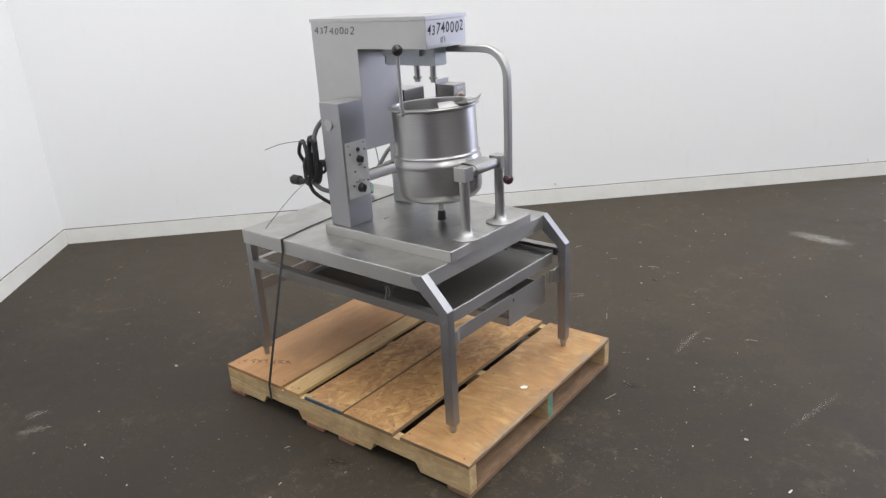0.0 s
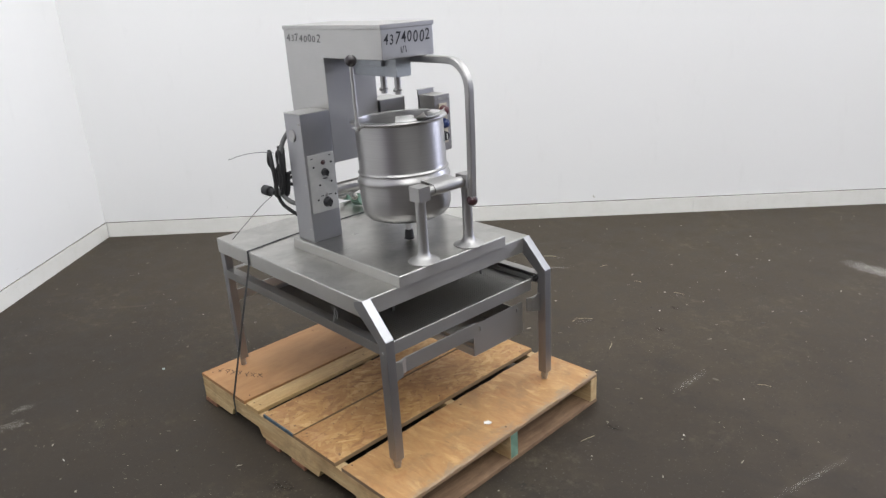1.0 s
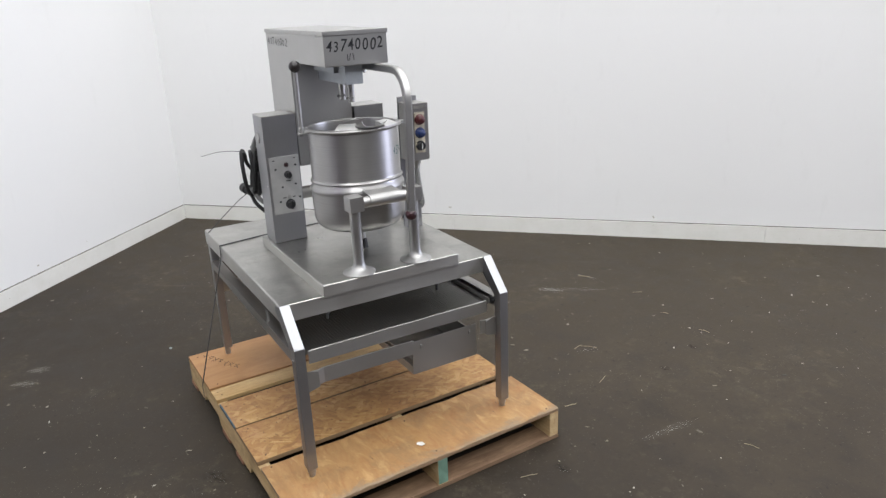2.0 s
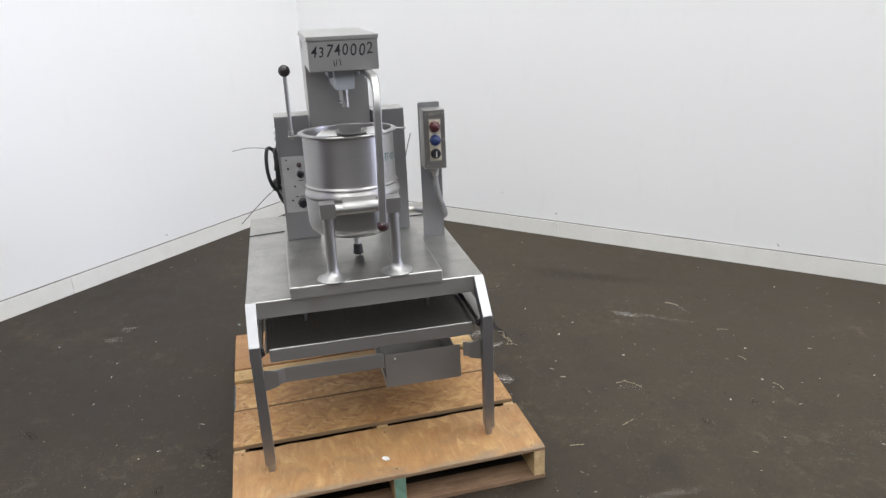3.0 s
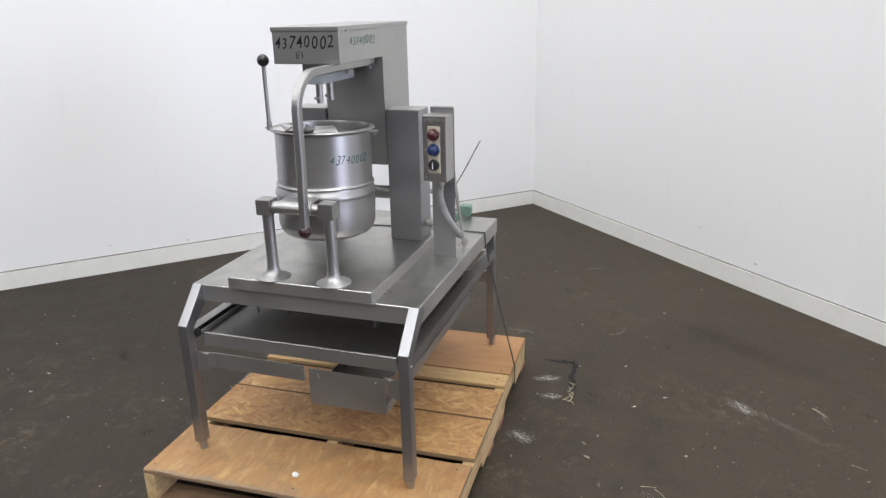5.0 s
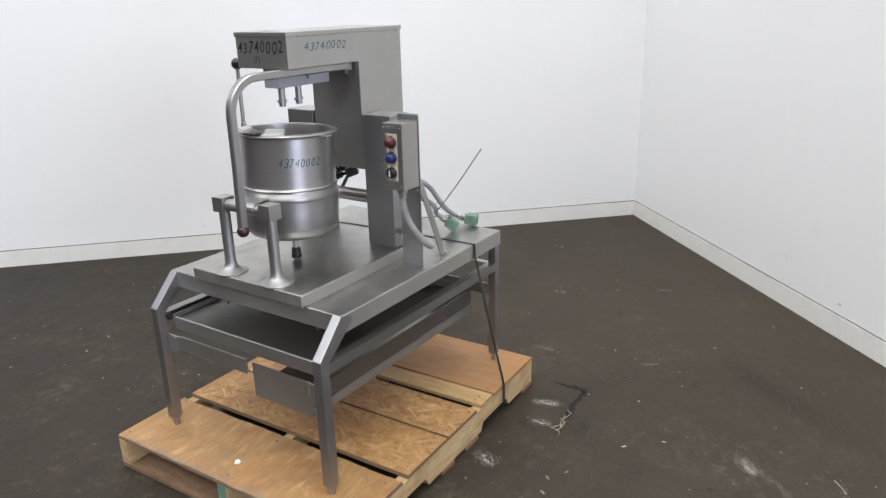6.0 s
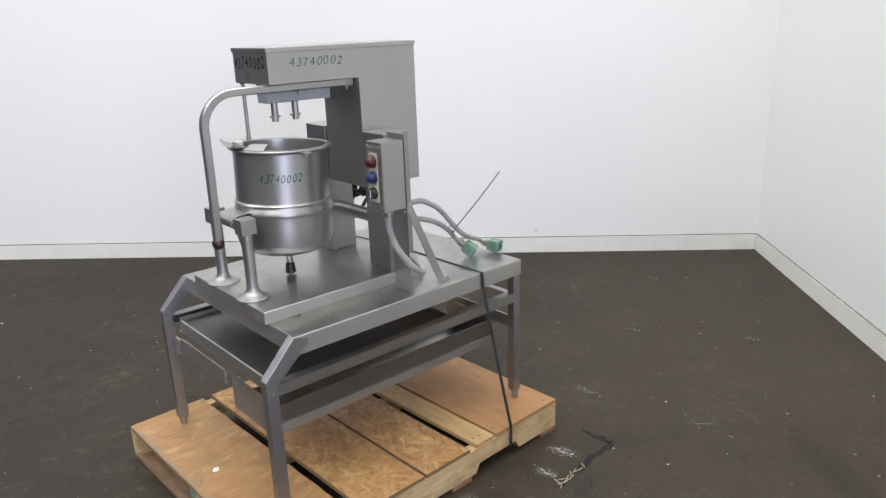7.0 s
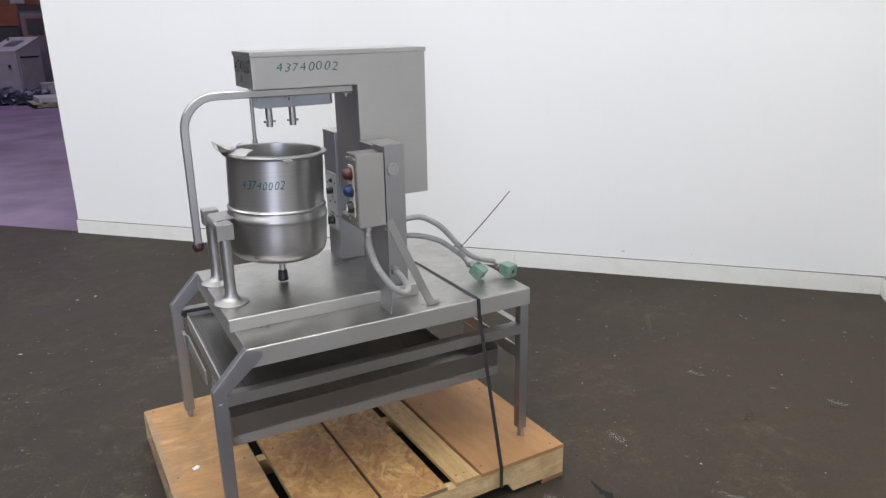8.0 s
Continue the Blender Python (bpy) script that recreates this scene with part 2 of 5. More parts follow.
def strand_board():
    """Pressed flakes: layers of narrow splinters lying every way, each with its own tone."""
    n = Nodes("oriented_strand_board")
    info = n.node("ShaderNodeObjectInfo")
    comb = n.node("ShaderNodeCombineXYZ")
    n.link(n.math("MULTIPLY", info.outputs["Random"], 9.0), comb.inputs[0])
    n.link(n.math("MULTIPLY", info.outputs["Random"], 5.0), comb.inputs[1])
    shift = n.node("ShaderNodeVectorMath", operation="ADD")
    n.link(n.tc.outputs["Object"], shift.inputs[0])
    n.link(comb.outputs[0], shift.inputs[1])
    wobble = n.noise(n.coords(), 14, 3, 0.5)
    base = n.noise(n.coords((1, 1, 0)), 45, 5, 0.7)
    col = n.ramp(base, [(0.30, (0.24, 0.118, 0.038)), (0.52, (0.36, 0.198, 0.070)), (0.72, (0.46, 0.275, 0.105))])
    rel = base
    for k, angle in enumerate((0.2, 1.1, 2.5, 1.75, 0.65, 2.9, 1.4, 2.15)):
        m = n.node("ShaderNodeMapping")
        m.inputs["Scale"].default_value = (10 + 1.2 * k, 40 + 6 * k, 0.0)
        m.inputs["Location"].default_value = (2.3 * k, 4.1 * k, 0)
        n.link(n.turned(shift.outputs[0], angle), m.inputs["Vector"])
        vor = n.node("ShaderNodeTexVoronoi", feature="F1")
        vor.inputs["Scale"].default_value = 1.0
        n.link(m.outputs[0], vor.inputs["Vector"])
        sep = n.node("ShaderNodeSeparateColor")
        n.link(vor.outputs["Color"], sep.inputs[0])
        tone = n.math("ADD", n.math("MULTIPLY", sep.outputs[1], 0.8), n.math("MULTIPLY", base, 0.3))
        c = n.ramp(tone, [(0.16, (0.20, 0.092, 0.030)), (0.38, (0.33, 0.172, 0.056)), (0.72, (0.43, 0.252, 0.092)), (1.0, (0.60, 0.41, 0.195))])
        pick = n.ramp(n.math("ADD", sep.outputs[2], n.math("MULTIPLY", wobble, 0.25)), [(0.84, 0.0), (0.90, 0.60)])
        col = n.mix(pick, col, c)
        rel = n.math("ADD", rel, n.math("MULTIPLY", pick, tone))
    blot = n.noise(n.coords(), 5, 5, 0.65)
    col = n.mix(n.ramp(blot, [(0.35, 0.5), (0.60, 0.0)]), col, (0.27, 0.128, 0.050))
    pink = n.noise(n.coords((1, 1.4, 1)), 9, 5, 0.65, 0.5)
    col = n.mix(n.ramp(pink, [(0.56, 0.0), (0.70, 0.5)]), col, (0.36, 0.190, 0.098))
    chips = n.noise(n.coords((1, 1.6, 1)), 80, 3, 0.5)
    col = n.mix(n.ramp(chips, [(0.65, 0.0), (0.72, 0.85)]), col, (0.11, 0.054, 0.022))
    # cut edges darkened in colour for the shade in the gaps between boards
    col = n.mix(n.upward(), (0.20, 0.128, 0.064), col)
    n.set(base=col, rough=0.6)
    n.bump(rel, 0.1, 0.001)
    return n.mat


OSB = strand_board()


def floor_material():
    n = Nodes("brown_painted_concrete")
    a = n.noise(n.coords(), 0.55, 4, 0.55, 0.5)
    b = n.noise(n.coords(), 7.0, 6, 0.64, 0.2)
    c = n.noise(n.coords(), 70, 5, 0.7)
    col = n.mix(n.ramp(a, [(0.32, 0.0), (0.68, 1.0)]), (0.0285, 0.0214, 0.0142), (0.0413, 0.0319, 0.0211))
    col = n.mix(n.ramp(b, [(0.50, 0.0), (0.70, 0.55)]), col, (0.0520, 0.0415, 0.0268))
    col = n.mix(n.ramp(b, [(0.28, 0.75), (0.48, 0.0)]), col, (0.0150, 0.0115, 0.0084))
    # paler towards the north side, darker towards the other, the change broken up by noise
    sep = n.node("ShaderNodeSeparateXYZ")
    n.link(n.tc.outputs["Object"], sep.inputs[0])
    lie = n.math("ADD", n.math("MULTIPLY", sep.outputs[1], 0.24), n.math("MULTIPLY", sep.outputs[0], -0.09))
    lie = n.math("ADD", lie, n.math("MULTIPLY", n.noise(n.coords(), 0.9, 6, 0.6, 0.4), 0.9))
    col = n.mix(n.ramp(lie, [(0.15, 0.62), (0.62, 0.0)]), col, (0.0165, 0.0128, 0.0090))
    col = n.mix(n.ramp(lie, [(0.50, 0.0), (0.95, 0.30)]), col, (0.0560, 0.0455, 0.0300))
    # yellowish dry patches
    patch = n.math("MULTIPLY", n.ramp(n.noise(n.coords(), 2.2, 9, 0.8, 0.1), [(0.52, 0.0), (0.70, 0.5)]), n.ramp(n.noise(n.coords(), 19, 6, 0.75), [(0.40, 0.1), (0.66, 1.0)]))
    col = n.mix(patch, col, (0.0816, 0.0653, 0.0361))
    # broad dark tyre tracks
    track = n.math("MULTIPLY", n.ramp(n.noise(n.coords((0.35, 2.6, 1), (0, 0, -0.35)), 0.9, 3, 0.5, 0.3), [(0.60, 0.0), (0.68, 0.45)]), n.ramp(b, [(0.3, 0.5), (0.6, 1.0)]))
    col = n.mix(track, col, (0.0192, 0.0156, 0.0122))
    # thin rubbed scratches, in places only
    for rot, stretch, seed in ((0.6, (1.6, 52, 1), 1.7), (-0.9, (1.3, 46, 1), 2.4), (1.9, (1.8, 60, 1), 2.9), (0.1, (2.2, 70, 1), 2.2)):
        scratch = n.noise(n.coords(stretch, (0, 0, rot)), 1.4, 5, 0.7, 0.5)
        gate = n.ramp(n.noise(n.coords(), seed, 4, 0.6), [(0.53, 0.0), (0.66, 1.0)])
        col = n.mix(n.math("MULTIPLY", n.ramp(scratch, [(0.62, 0.0), (0.76, 0.45)]), gate), col, (0.1173, 0.1004, 0.0722))
    # dry dust and fine pale grit
    dust = n.math("MULTIPLY", n.ramp(n.noise(n.coords(), 16, 6, 0.72), [(0.54, 0.0), (0.70, 0.6)]), n.ramp(n.noise(n.coords(), 2.1, 5, 0.65), [(0.46, 0.0), (0.68, 1.0)]))
    col = n.mix(dust, col, (0.1071, 0.0907, 0.0607))
    grit = n.math("MULTIPLY", n.ramp(n.noise(n.coords(), 150, 2, 0.5), [(0.68, 0.0), (0.75, 0.6)]), n.ramp(n.noise(n.coords(), 3.3, 4, 0.6), [(0.42, 0.25), (0.62, 1.0)]))
    col = n.mix(grit, col, (0.22, 0.205, 0.17))
    pits = n.ramp(n.noise(n.coords(), 46, 3, 0.55), [(0.27, 0.75), (0.34, 0.0)])
    col = n.mix(pits, col, (0.0102, 0.0083, 0.0066))
    spots = n.ramp(n.noise(n.coords(), 7.5, 6, 0.7, 0.4), [(0.27, 0.8), (0.34, 0.0)])
    col = n.mix(spots, col, (0.0117, 0.0096, 0.0077))
    col = n.mix(n.ramp(c, [(0.30, 0.25), (0.52, 0.0)]), col, (0.0180, 0.0141, 0.0105))
    r = n.math("ADD", n.math("MULTIPLY", b, 0.3), 0.46)
    n.set(base=col, rough=r, spec=0.25)
    n.bump(n.math("ADD", b, n.math("MULTIPLY", c, 0.4)), 0.25, 0.004)
    return n.mat


FLOOR = floor_material()


def wall_material():
    n = Nodes("white_wall_panel_paint")
    a = n.noise(n.coords(), 1.1, 4)
    b = n.noise(n.coords((1, 1, 0.35)), 9, 5, 0.65)
    c = n.noise(n.coords(), 160, 3)
    col = n.mix(n.ramp(a, [(0.3, 0.0), (0.7, 1.0)]), (0.805, 0.806, 0.806), (0.812, 0.812, 0.81))
    col = n.mix(n.ramp(b, [(0.6, 0.0), (0.85, 0.35)]), col, (0.70, 0.70, 0.69))
    n.set(base=col, rough=0.42, spec=0.4)
    n.bump(c, 0.04, 0.002)
    return n.mat


WALL = wall_material()


def baseboard_material():
    n = Nodes("scuffed_white_baseboard")
    b = n.noise(n.coords((1, 1, 1)), 7, 6, 0.7)
    c = n.noise(n.coords((1, 1, 3)), 34, 5, 0.7)
    col = n.mix(n.ramp(b, [(0.45, 0.0), (0.75, 0.6)]), (0.76, 0.755, 0.72), (0.66, 0.65, 0.60))
    col = n.mix(n.ramp(c, [(0.66, 0.0), (0.74, 0.8)]), col, (0.25, 0.22, 0.18))
    # dirt on the top ledge, with the joint's shadow line painted into it
    ledge = n.math("MULTIPLY", n.upward(), n.ramp(n.noise(n.coords(), 2.3, 6, 0.75), [(0.32, 0.25), (0.62, 0.75)]))
    col = n.mix(ledge, col, (0.12, 0.105, 0.082))
    n.set(base=col, rough=0.5)
    n.bump(b, 0.2, 0.003)
    return n.mat


BASEBOARD = baseboard_material()


def scuff_material(name, colour, most, low=0.46, high=0.66):
    """Dust or dirt lying in a patch: thick in the middle of its patch, gone at the rim."""
    n = Nodes(name)
    g = n.node("ShaderNodeTexGradient", gradient_type="SPHERICAL")
    m = n.node("ShaderNodeMapping")
    m.inputs["Location"].default_value, m.inputs["Scale"].default_value = (-1, -1, 0), (2, 2, 0)
    n.link(n.tc.outputs["Generated"], m.inputs["Vector"])
    n.link(m.outputs[0], g.inputs["Vector"])
    core = n.ramp(g.outputs[1], [(0.05, 0.0), (0.75, 1.0)])
    f = n.noise(n.coords((1, 1.7, 1)), 42, 7, 0.75)
    fac = n.math("MULTIPLY", core, n.ramp(f, [(low, 0.0), (high, most)]))
    n.set(base=colour, rough=0.8, alpha=fac)
    return n.mat


SCUFF = scuff_material("chalky_scuff", (0.34, 0.32, 0.275), 0.68)
SCUFF_FAINT = scuff_material("faint_chalky_scuff", (0.27, 0.25, 0.215), 0.45)
SCUFF_BRIGHT = scuff_material("thick_chalky_scuff", (0.52, 0.50, 0.46), 0.95)
TYRE_SMEAR = scuff_material("black_tyre_smear", (0.012, 0.011, 0.010), 0.24, 0.3, 0.7)
RUST = scuff_material("rust_residue", (0.17, 0.085, 0.035), 0.6)
BLACK_SPOT = scuff_material("black_floor_spot", (0.008, 0.007, 0.0065), 0.95)
HALL_FLOOR = plain("violet_lit_concrete", (0.185, 0.130, 0.212), 0.5, 0.0, 0.45, 1.3, 0.05)
EAST_REFLECTOR = plain("grey_reflection_wall", (0.20, 0.195, 0.198), 0.7, 0.0, 0.25, 0.8, 0.05)
HALL_WALL = plain("hall_wall_paint", (0.30, 0.28, 0.31), 0.7, 0.0, 0.3, 0.8, 0.05)
CEILING = plain("white_ceiling_deck", (0.74, 0.75, 0.77), 0.7, 0.0, 0.12, 1.0, 0.05)
CABINET_GREY = plain("grey_enamel", (0.30, 0.275, 0.31), 0.5, 0.0, 0.15, 4)
ORANGE = plain("orange_rack_paint", (0.25, 0.075, 0.038), 0.5, 0.0, 0.3, 4)
RED_BROWN = plain("dull_red_brown_paint", (0.17, 0.085, 0.08), 0.5, 0.0, 0.3, 4)
DARK_STEEL = plain("dark_machine_paint", (0.05, 0.045, 0.055), 0.5, 0.0, 0.4, 4)
DARK_GREY = plain("dark_violet_grey_enamel", (0.13, 0.11, 0.14), 0.5, 0.0, 0.35, 5)
CARTON = plain("pale_wrapped_goods", (0.42, 0.40, 0.42), 0.5, 0.0, 0.3, 6)
PALE_BOARD = plain("weathered_pale_board", (0.30, 0.27, 0.21), 0.7, 0.0, 0.4, 6)
BLUE_TARP = plain("dark_blue_wrapping", (0.05, 0.06, 0.09), 0.3, 0.0, 0.6, 9, 0.8)


# ---- mesh helpers ----
def box(bm, x0, x1, y0, y1, z0, z1, bevel=0.0, m=None):
    made = bmesh.ops.create_cube(bm, size=1.0)["verts"]
    c, s = Vector(((x0 + x1) / 2, (y0 + y1) / 2, (z0 + z1) / 2)), (x1 - x0, y1 - y0, z1 - z0)
    for v in made:
        v.co = Vector(a * b for a, b in zip(v.co, s)) + c
        if m:
            v.co = m @ v.co
    if bevel:
        edges = list({e for v in made for e in v.link_edges})
        bmesh.ops.bevel(bm, geom=edges, offset=bevel, segments=2, affect="EDGES", profile=0.6)
    return bm


def ragged_board(bm, x0, x1, y0, y1, z0, z1, chip, seed, m=None):
    """A board whose long edges are chipped and splintered: each station along y is bitten in a little, the top edge more than the bottom."""
    rng = random.Random(seed)
    n = int((y1 - y0) / 0.012)
    bite, level = [], 0.0
    for _ in range(2 * n + 2):
        level = 0.72 * level + 0.28 * (chip * 1.6 * rng.random() ** 2)
        bite.append(level if rng.random() > 0.06 else min(chip, level * 2.5))
    rows = []
    for i in range(n + 1):
        y, a, b = y0 + (y1 - y0) * i / n, bite[i], bite[n + 1 + i]
        dip = 0.25 * chip * rng.random()
        ring = [(x0 + 0.3 * a, z0), (x1 - 0.3 * b, z0), (x1 - 0.4 * b, z1 - 0.004), (x1 - b - 0.001, z1 - 0.3 * b), (x1 - b - 0.006, z1 - 0.1 * dip), (x0 + a + 0.006, z1 - 0.1 * dip), (x0 + a + 0.001, z1 - 0.3 * a), (x0 + 0.4 * a, z1 - 0.004)]
        rows.append([bm.verts.new(m @ Vector((x, y, z)) if m else (x, y, z)) for x, z in ring])
    for r0, r1 in zip(rows, rows[1:]):
        for k in range(8):
            bm.faces.new((r0[k], r0[(k + 1) % 8], r1[(k + 1) % 8], r1[k]))
    bm.faces.new(rows[0])
    bm.faces.new(rows[-1][::-1])
    return bm


def folded_lid(x0, x1, y0, y1, z0, z1, thick=0.003, bevel=0.002):
    """A sheet folded down on four sides, open below."""
    bm = box(bmesh.new(), x0, x1, y0, y1, z0, z1)
    bmesh.ops.delete(bm, geom=[f for f in bm.faces if f.normal.z < -0.9], context="FACES")
    bmesh.ops.bevel(bm, geom=[e for e in bm.edges if not e.is_boundary], offset=bevel, segments=3, affect="EDGES", profile=0.6)
    bmesh.ops.recalc_face_normals(bm, faces=bm.faces)
    bmesh.ops.solidify(bm, geom=bm.faces, thickness=thick)
    return bm


def prism(bm, outline, axis, a, b, bevel=0.0):
    """A flat outline (pairs) pushed from a to b along axis."""
    def place(p, h):
        return {"x": (h, p[0], p[1]), "y": (p[0], h, p[1]), "z": (p[0], p[1], h)}[axis]
    low, high = [[bm.verts.new(place(p, h)) for p in outline] for h in (a, b)]
    faces = [bm.faces.new(low), bm.faces.new(high)]
    k = len(outline)
    for i in range(k):
        faces.append(bm.faces.new((low[i], low[(i + 1) % k], high[(i + 1) % k], high[i])))
    bmesh.ops.recalc_face_normals(bm, faces=faces)
    if bevel:
        bmesh.ops.bevel(bm, geom=list({e for f in faces for e in f.edges}), offset=bevel, segments=2, affect="EDGES", profile=0.6)
    return bm


def revolve(bm, profile, at=(0, 0, 0), seg=48, m=None, close=True):
    """A profile of (radius, height) turned round the z axis."""
    at = Vector(at)
    rings = []
    for r, z in profile:
        ring = []
        for i in range(seg):
            a = 2 * math.pi * i / seg
            p = Vector((r * math.cos(a), r * math.sin(a), z))
            ring.append(bm.verts.new((m @ p if m else p) + at))
        rings.append(ring)
    for r0, r1 in zip(rings, rings[1:]):
        for i in range(seg):
            bm.faces.new((r0[i], r0[(i + 1) % seg], r1[(i + 1) % seg], r1[i]))
    if close:
        bm.faces.new(rings[0][::-1])
        bm.faces.new(rings[-1])
    return bm


def rod(bm, p, q, r, seg=16, r2=None, edge=0.0):
    """A round bar from p to q with eased ends."""
    p, q = Vector(p), Vector(q)
    m = (q - p).to_track_quat("Z", "Y").to_matrix().to_4x4()
    h, r2 = (q - p).length, r if r2 is None else r2
    e = edge or min(r, r2) * 0.12
    return revolve(bm, [(r - e, 0), (r, e), (r2, h - e), (r2 - e, h)], p, seg, m)


def ball(bm, c, r, seg=20):
    n = 10
    return revolve(bm, [(max(r * math.sin(math.pi * i / n), 0.0006), -r * math.cos(math.pi * i / n)) for i in range(n + 1)], c, seg)


def spline(points, steps=8):
    """Points along a smooth line through the given ones."""
    pts = [Vector(p) for p in points]
    pts = [2 * pts[0] - pts[1]] + pts + [2 * pts[-1] - pts[-2]]
    out = []
    for a, b, c, d in zip(pts, pts[1:], pts[2:], pts[3:]):
        for i in range(steps):
            t = i / steps
            out.append(0.5 * (2 * b + (c - a) * t + (2 * a - 5 * b + 4 * c - d) * t * t + (3 * b - a - 3 * c + d) * t ** 3))
    return out + [pts[-2]]


def sweep(bm, line, shape, cap=True):
    """A cross-section (pairs) carried along a line."""
    line = [Vector(p) for p in line]
    rings, up = [], None
    for i, p in enumerate(line):
        d = (line[min(i + 1, len(line) - 1)] - line[max(i - 1, 0)]).normalized()
        if up is None:
            up = Vector((0, 1, 0)) if abs(d.y) < 0.9 else Vector((0, 0, 1))
        side = d.cross(up).normalized()
        up = side.cross(d).normalized()
        rings.append([bm.verts.new(p + side * a + up * b) for a, b in shape])
    k = len(shape)
    for r0, r1 in zip(rings, rings[1:]):
        for i in range(k):
            bm.faces.new((r0[i], r0[(i + 1) % k], r1[(i + 1) % k], r1[i]))
    if cap:
        bm.faces.new(rings[0][::-1])
        bm.faces.new(rings[-1])
    return bm


def circle(r, n=10):
    return [(r * math.cos(2 * math.pi * i / n), r * math.sin(2 * math.pi * i / n)) for i in range(n)]


def soft_square(h, k):
    """A square of half width h with corners cut by k."""
    return [(h, -h + k), (h, h - k), (h - k, h), (-h + k, h), (-h, h - k), (-h, -h + k), (-h + k, -h), (h - k, -h)]


def thing(name, label, category, at=(0, 0, 0), group="", kind=""):
    ob = new(name)
    ob.location = at
    ob.empty_display_size = 0.1
    return tagged(ob, label, category, group, kind)


def finish(name, bm, material):
    """A mesh object centred on its own middle."""
    bmesh.ops.recalc_face_normals(bm, faces=bm.faces)
    lo = Vector(min(v.co[i] for v in bm.verts) for i in range(3))
    hi = Vector(max(v.co[i] for v in bm.verts) for i in range(3))
    c = (lo + hi) / 2
    for v in bm.verts:
        v.co -= c
    me = bpy.data.meshes.new(name)
    bm.to_mesh(me)
    bm.free()
    me.materials.append(material)
    me.shade_smooth()
    me.set_sharp_from_angle(angle=radians(38))
    ob = new(name, me)
    flat = ob.modifiers.new("flat_faces", "WEIGHTED_NORMAL")
    flat.keep_sharp = True
    ob.location = c
    return ob


def part(name, bm, material, parent, label=""):
    """bm as one mesh object under a thing or under a part."""
    ob = finish(name, bm, material)
    ob.parent = parent
    origin, p = Vector(), parent
    while p:
        origin += p.location if p.parent is None else p.location + p.matrix_parent_inverse.translation
        p = p.parent
    ob.matrix_parent_inverse = Matrix.Translation(-origin)
    return tagged(ob, label)


def alone(name, bm, material, label, category, kind="", group=""):
    return tagged(finish(name, bm, material), label, category, group, kind)


def B():
    return bmesh.new()


def lettering(text, height, m, seed, slant=0.12, weight=0.0):
    """Hand-written figures: the built-in font, each one a little off its line. m places them; the writing runs along x, up is y."""
    rng = random.Random(seed)
    bm, x = B(), 0.0
    for ch in text:
        cu = bpy.data.curves.new("figure", "FONT")
        cu.body, cu.size, cu.offset, cu.resolution_u = ch, height * 1.42, weight, 3
        ob = bpy.data.objects.new("figure", cu)
        scene.collection.objects.link(ob)
        me = bpy.data.meshes.new_from_object(ob)
        w = max((v.co.x for v in me.vertices), default=height * 0.4)
        tilt, lift, grow = rng.uniform(-0.12, 0.12), rng.uniform(-0.06, 0.06) * height, rng.uniform(0.88, 1.1)
        for v in me.vertices:
            px, py = v.co.x * grow, v.co.y * grow
            px, py = px * math.cos(tilt) - py * math.sin(tilt), px * math.sin(tilt) + py * math.cos(tilt)
            v.co = (x + px + slant * py, py + lift, 0)
        bm.from_mesh(me)
        x += w * grow + height * rng.uniform(0.12, 0.24)
        bpy.data.objects.remove(ob)
        bpy.data.curves.remove(cu)
        bpy.data.meshes.remove(me)
    for v in bm.verts:
        v.co.x *= m[1] / x
        v.co = m[0] @ v.co
    return bm


def facing(origin, right, up):
    """The pose of a writing plane by its origin and its two directions."""
    r, u = Vector(right).normalized(), Vector(up).normalized()
    n = r.cross(u)
    return Matrix(((r.x, u.x, n.x, origin[0]), (r.y, u.y, n.y, origin[1]), (r.z, u.z, n.z, origin[2]), (0, 0, 0, 1)))


# ---- the room ----
CORNER = Vector((-3.256, 0.012, 0))
WALLS = {"wall_west": (-45.1, 5.62, 1), "wall_north": (44.9, 6.25, -1)}
WALL_TOP = 3.6


def wall_pose(deg):
    return Matrix.Translation(CORNER) @ Matrix.Rotation(radians(deg), 4, "Z")


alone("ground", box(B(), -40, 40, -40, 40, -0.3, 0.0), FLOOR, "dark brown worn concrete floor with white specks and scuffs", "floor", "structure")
# the hall's paler floor past the end of the west wall, violet light put into its colour
m = wall_pose(-45.1)
bm = B()
box(bm, -2.0, 34.0, -26.0, -0.02, -0.1, 0.004, 0, m)
alone("hall_floor", bm, HALL_FLOOR, "smooth concrete floor of the hall beyond, tinted for its violet light", "floor", "structure")

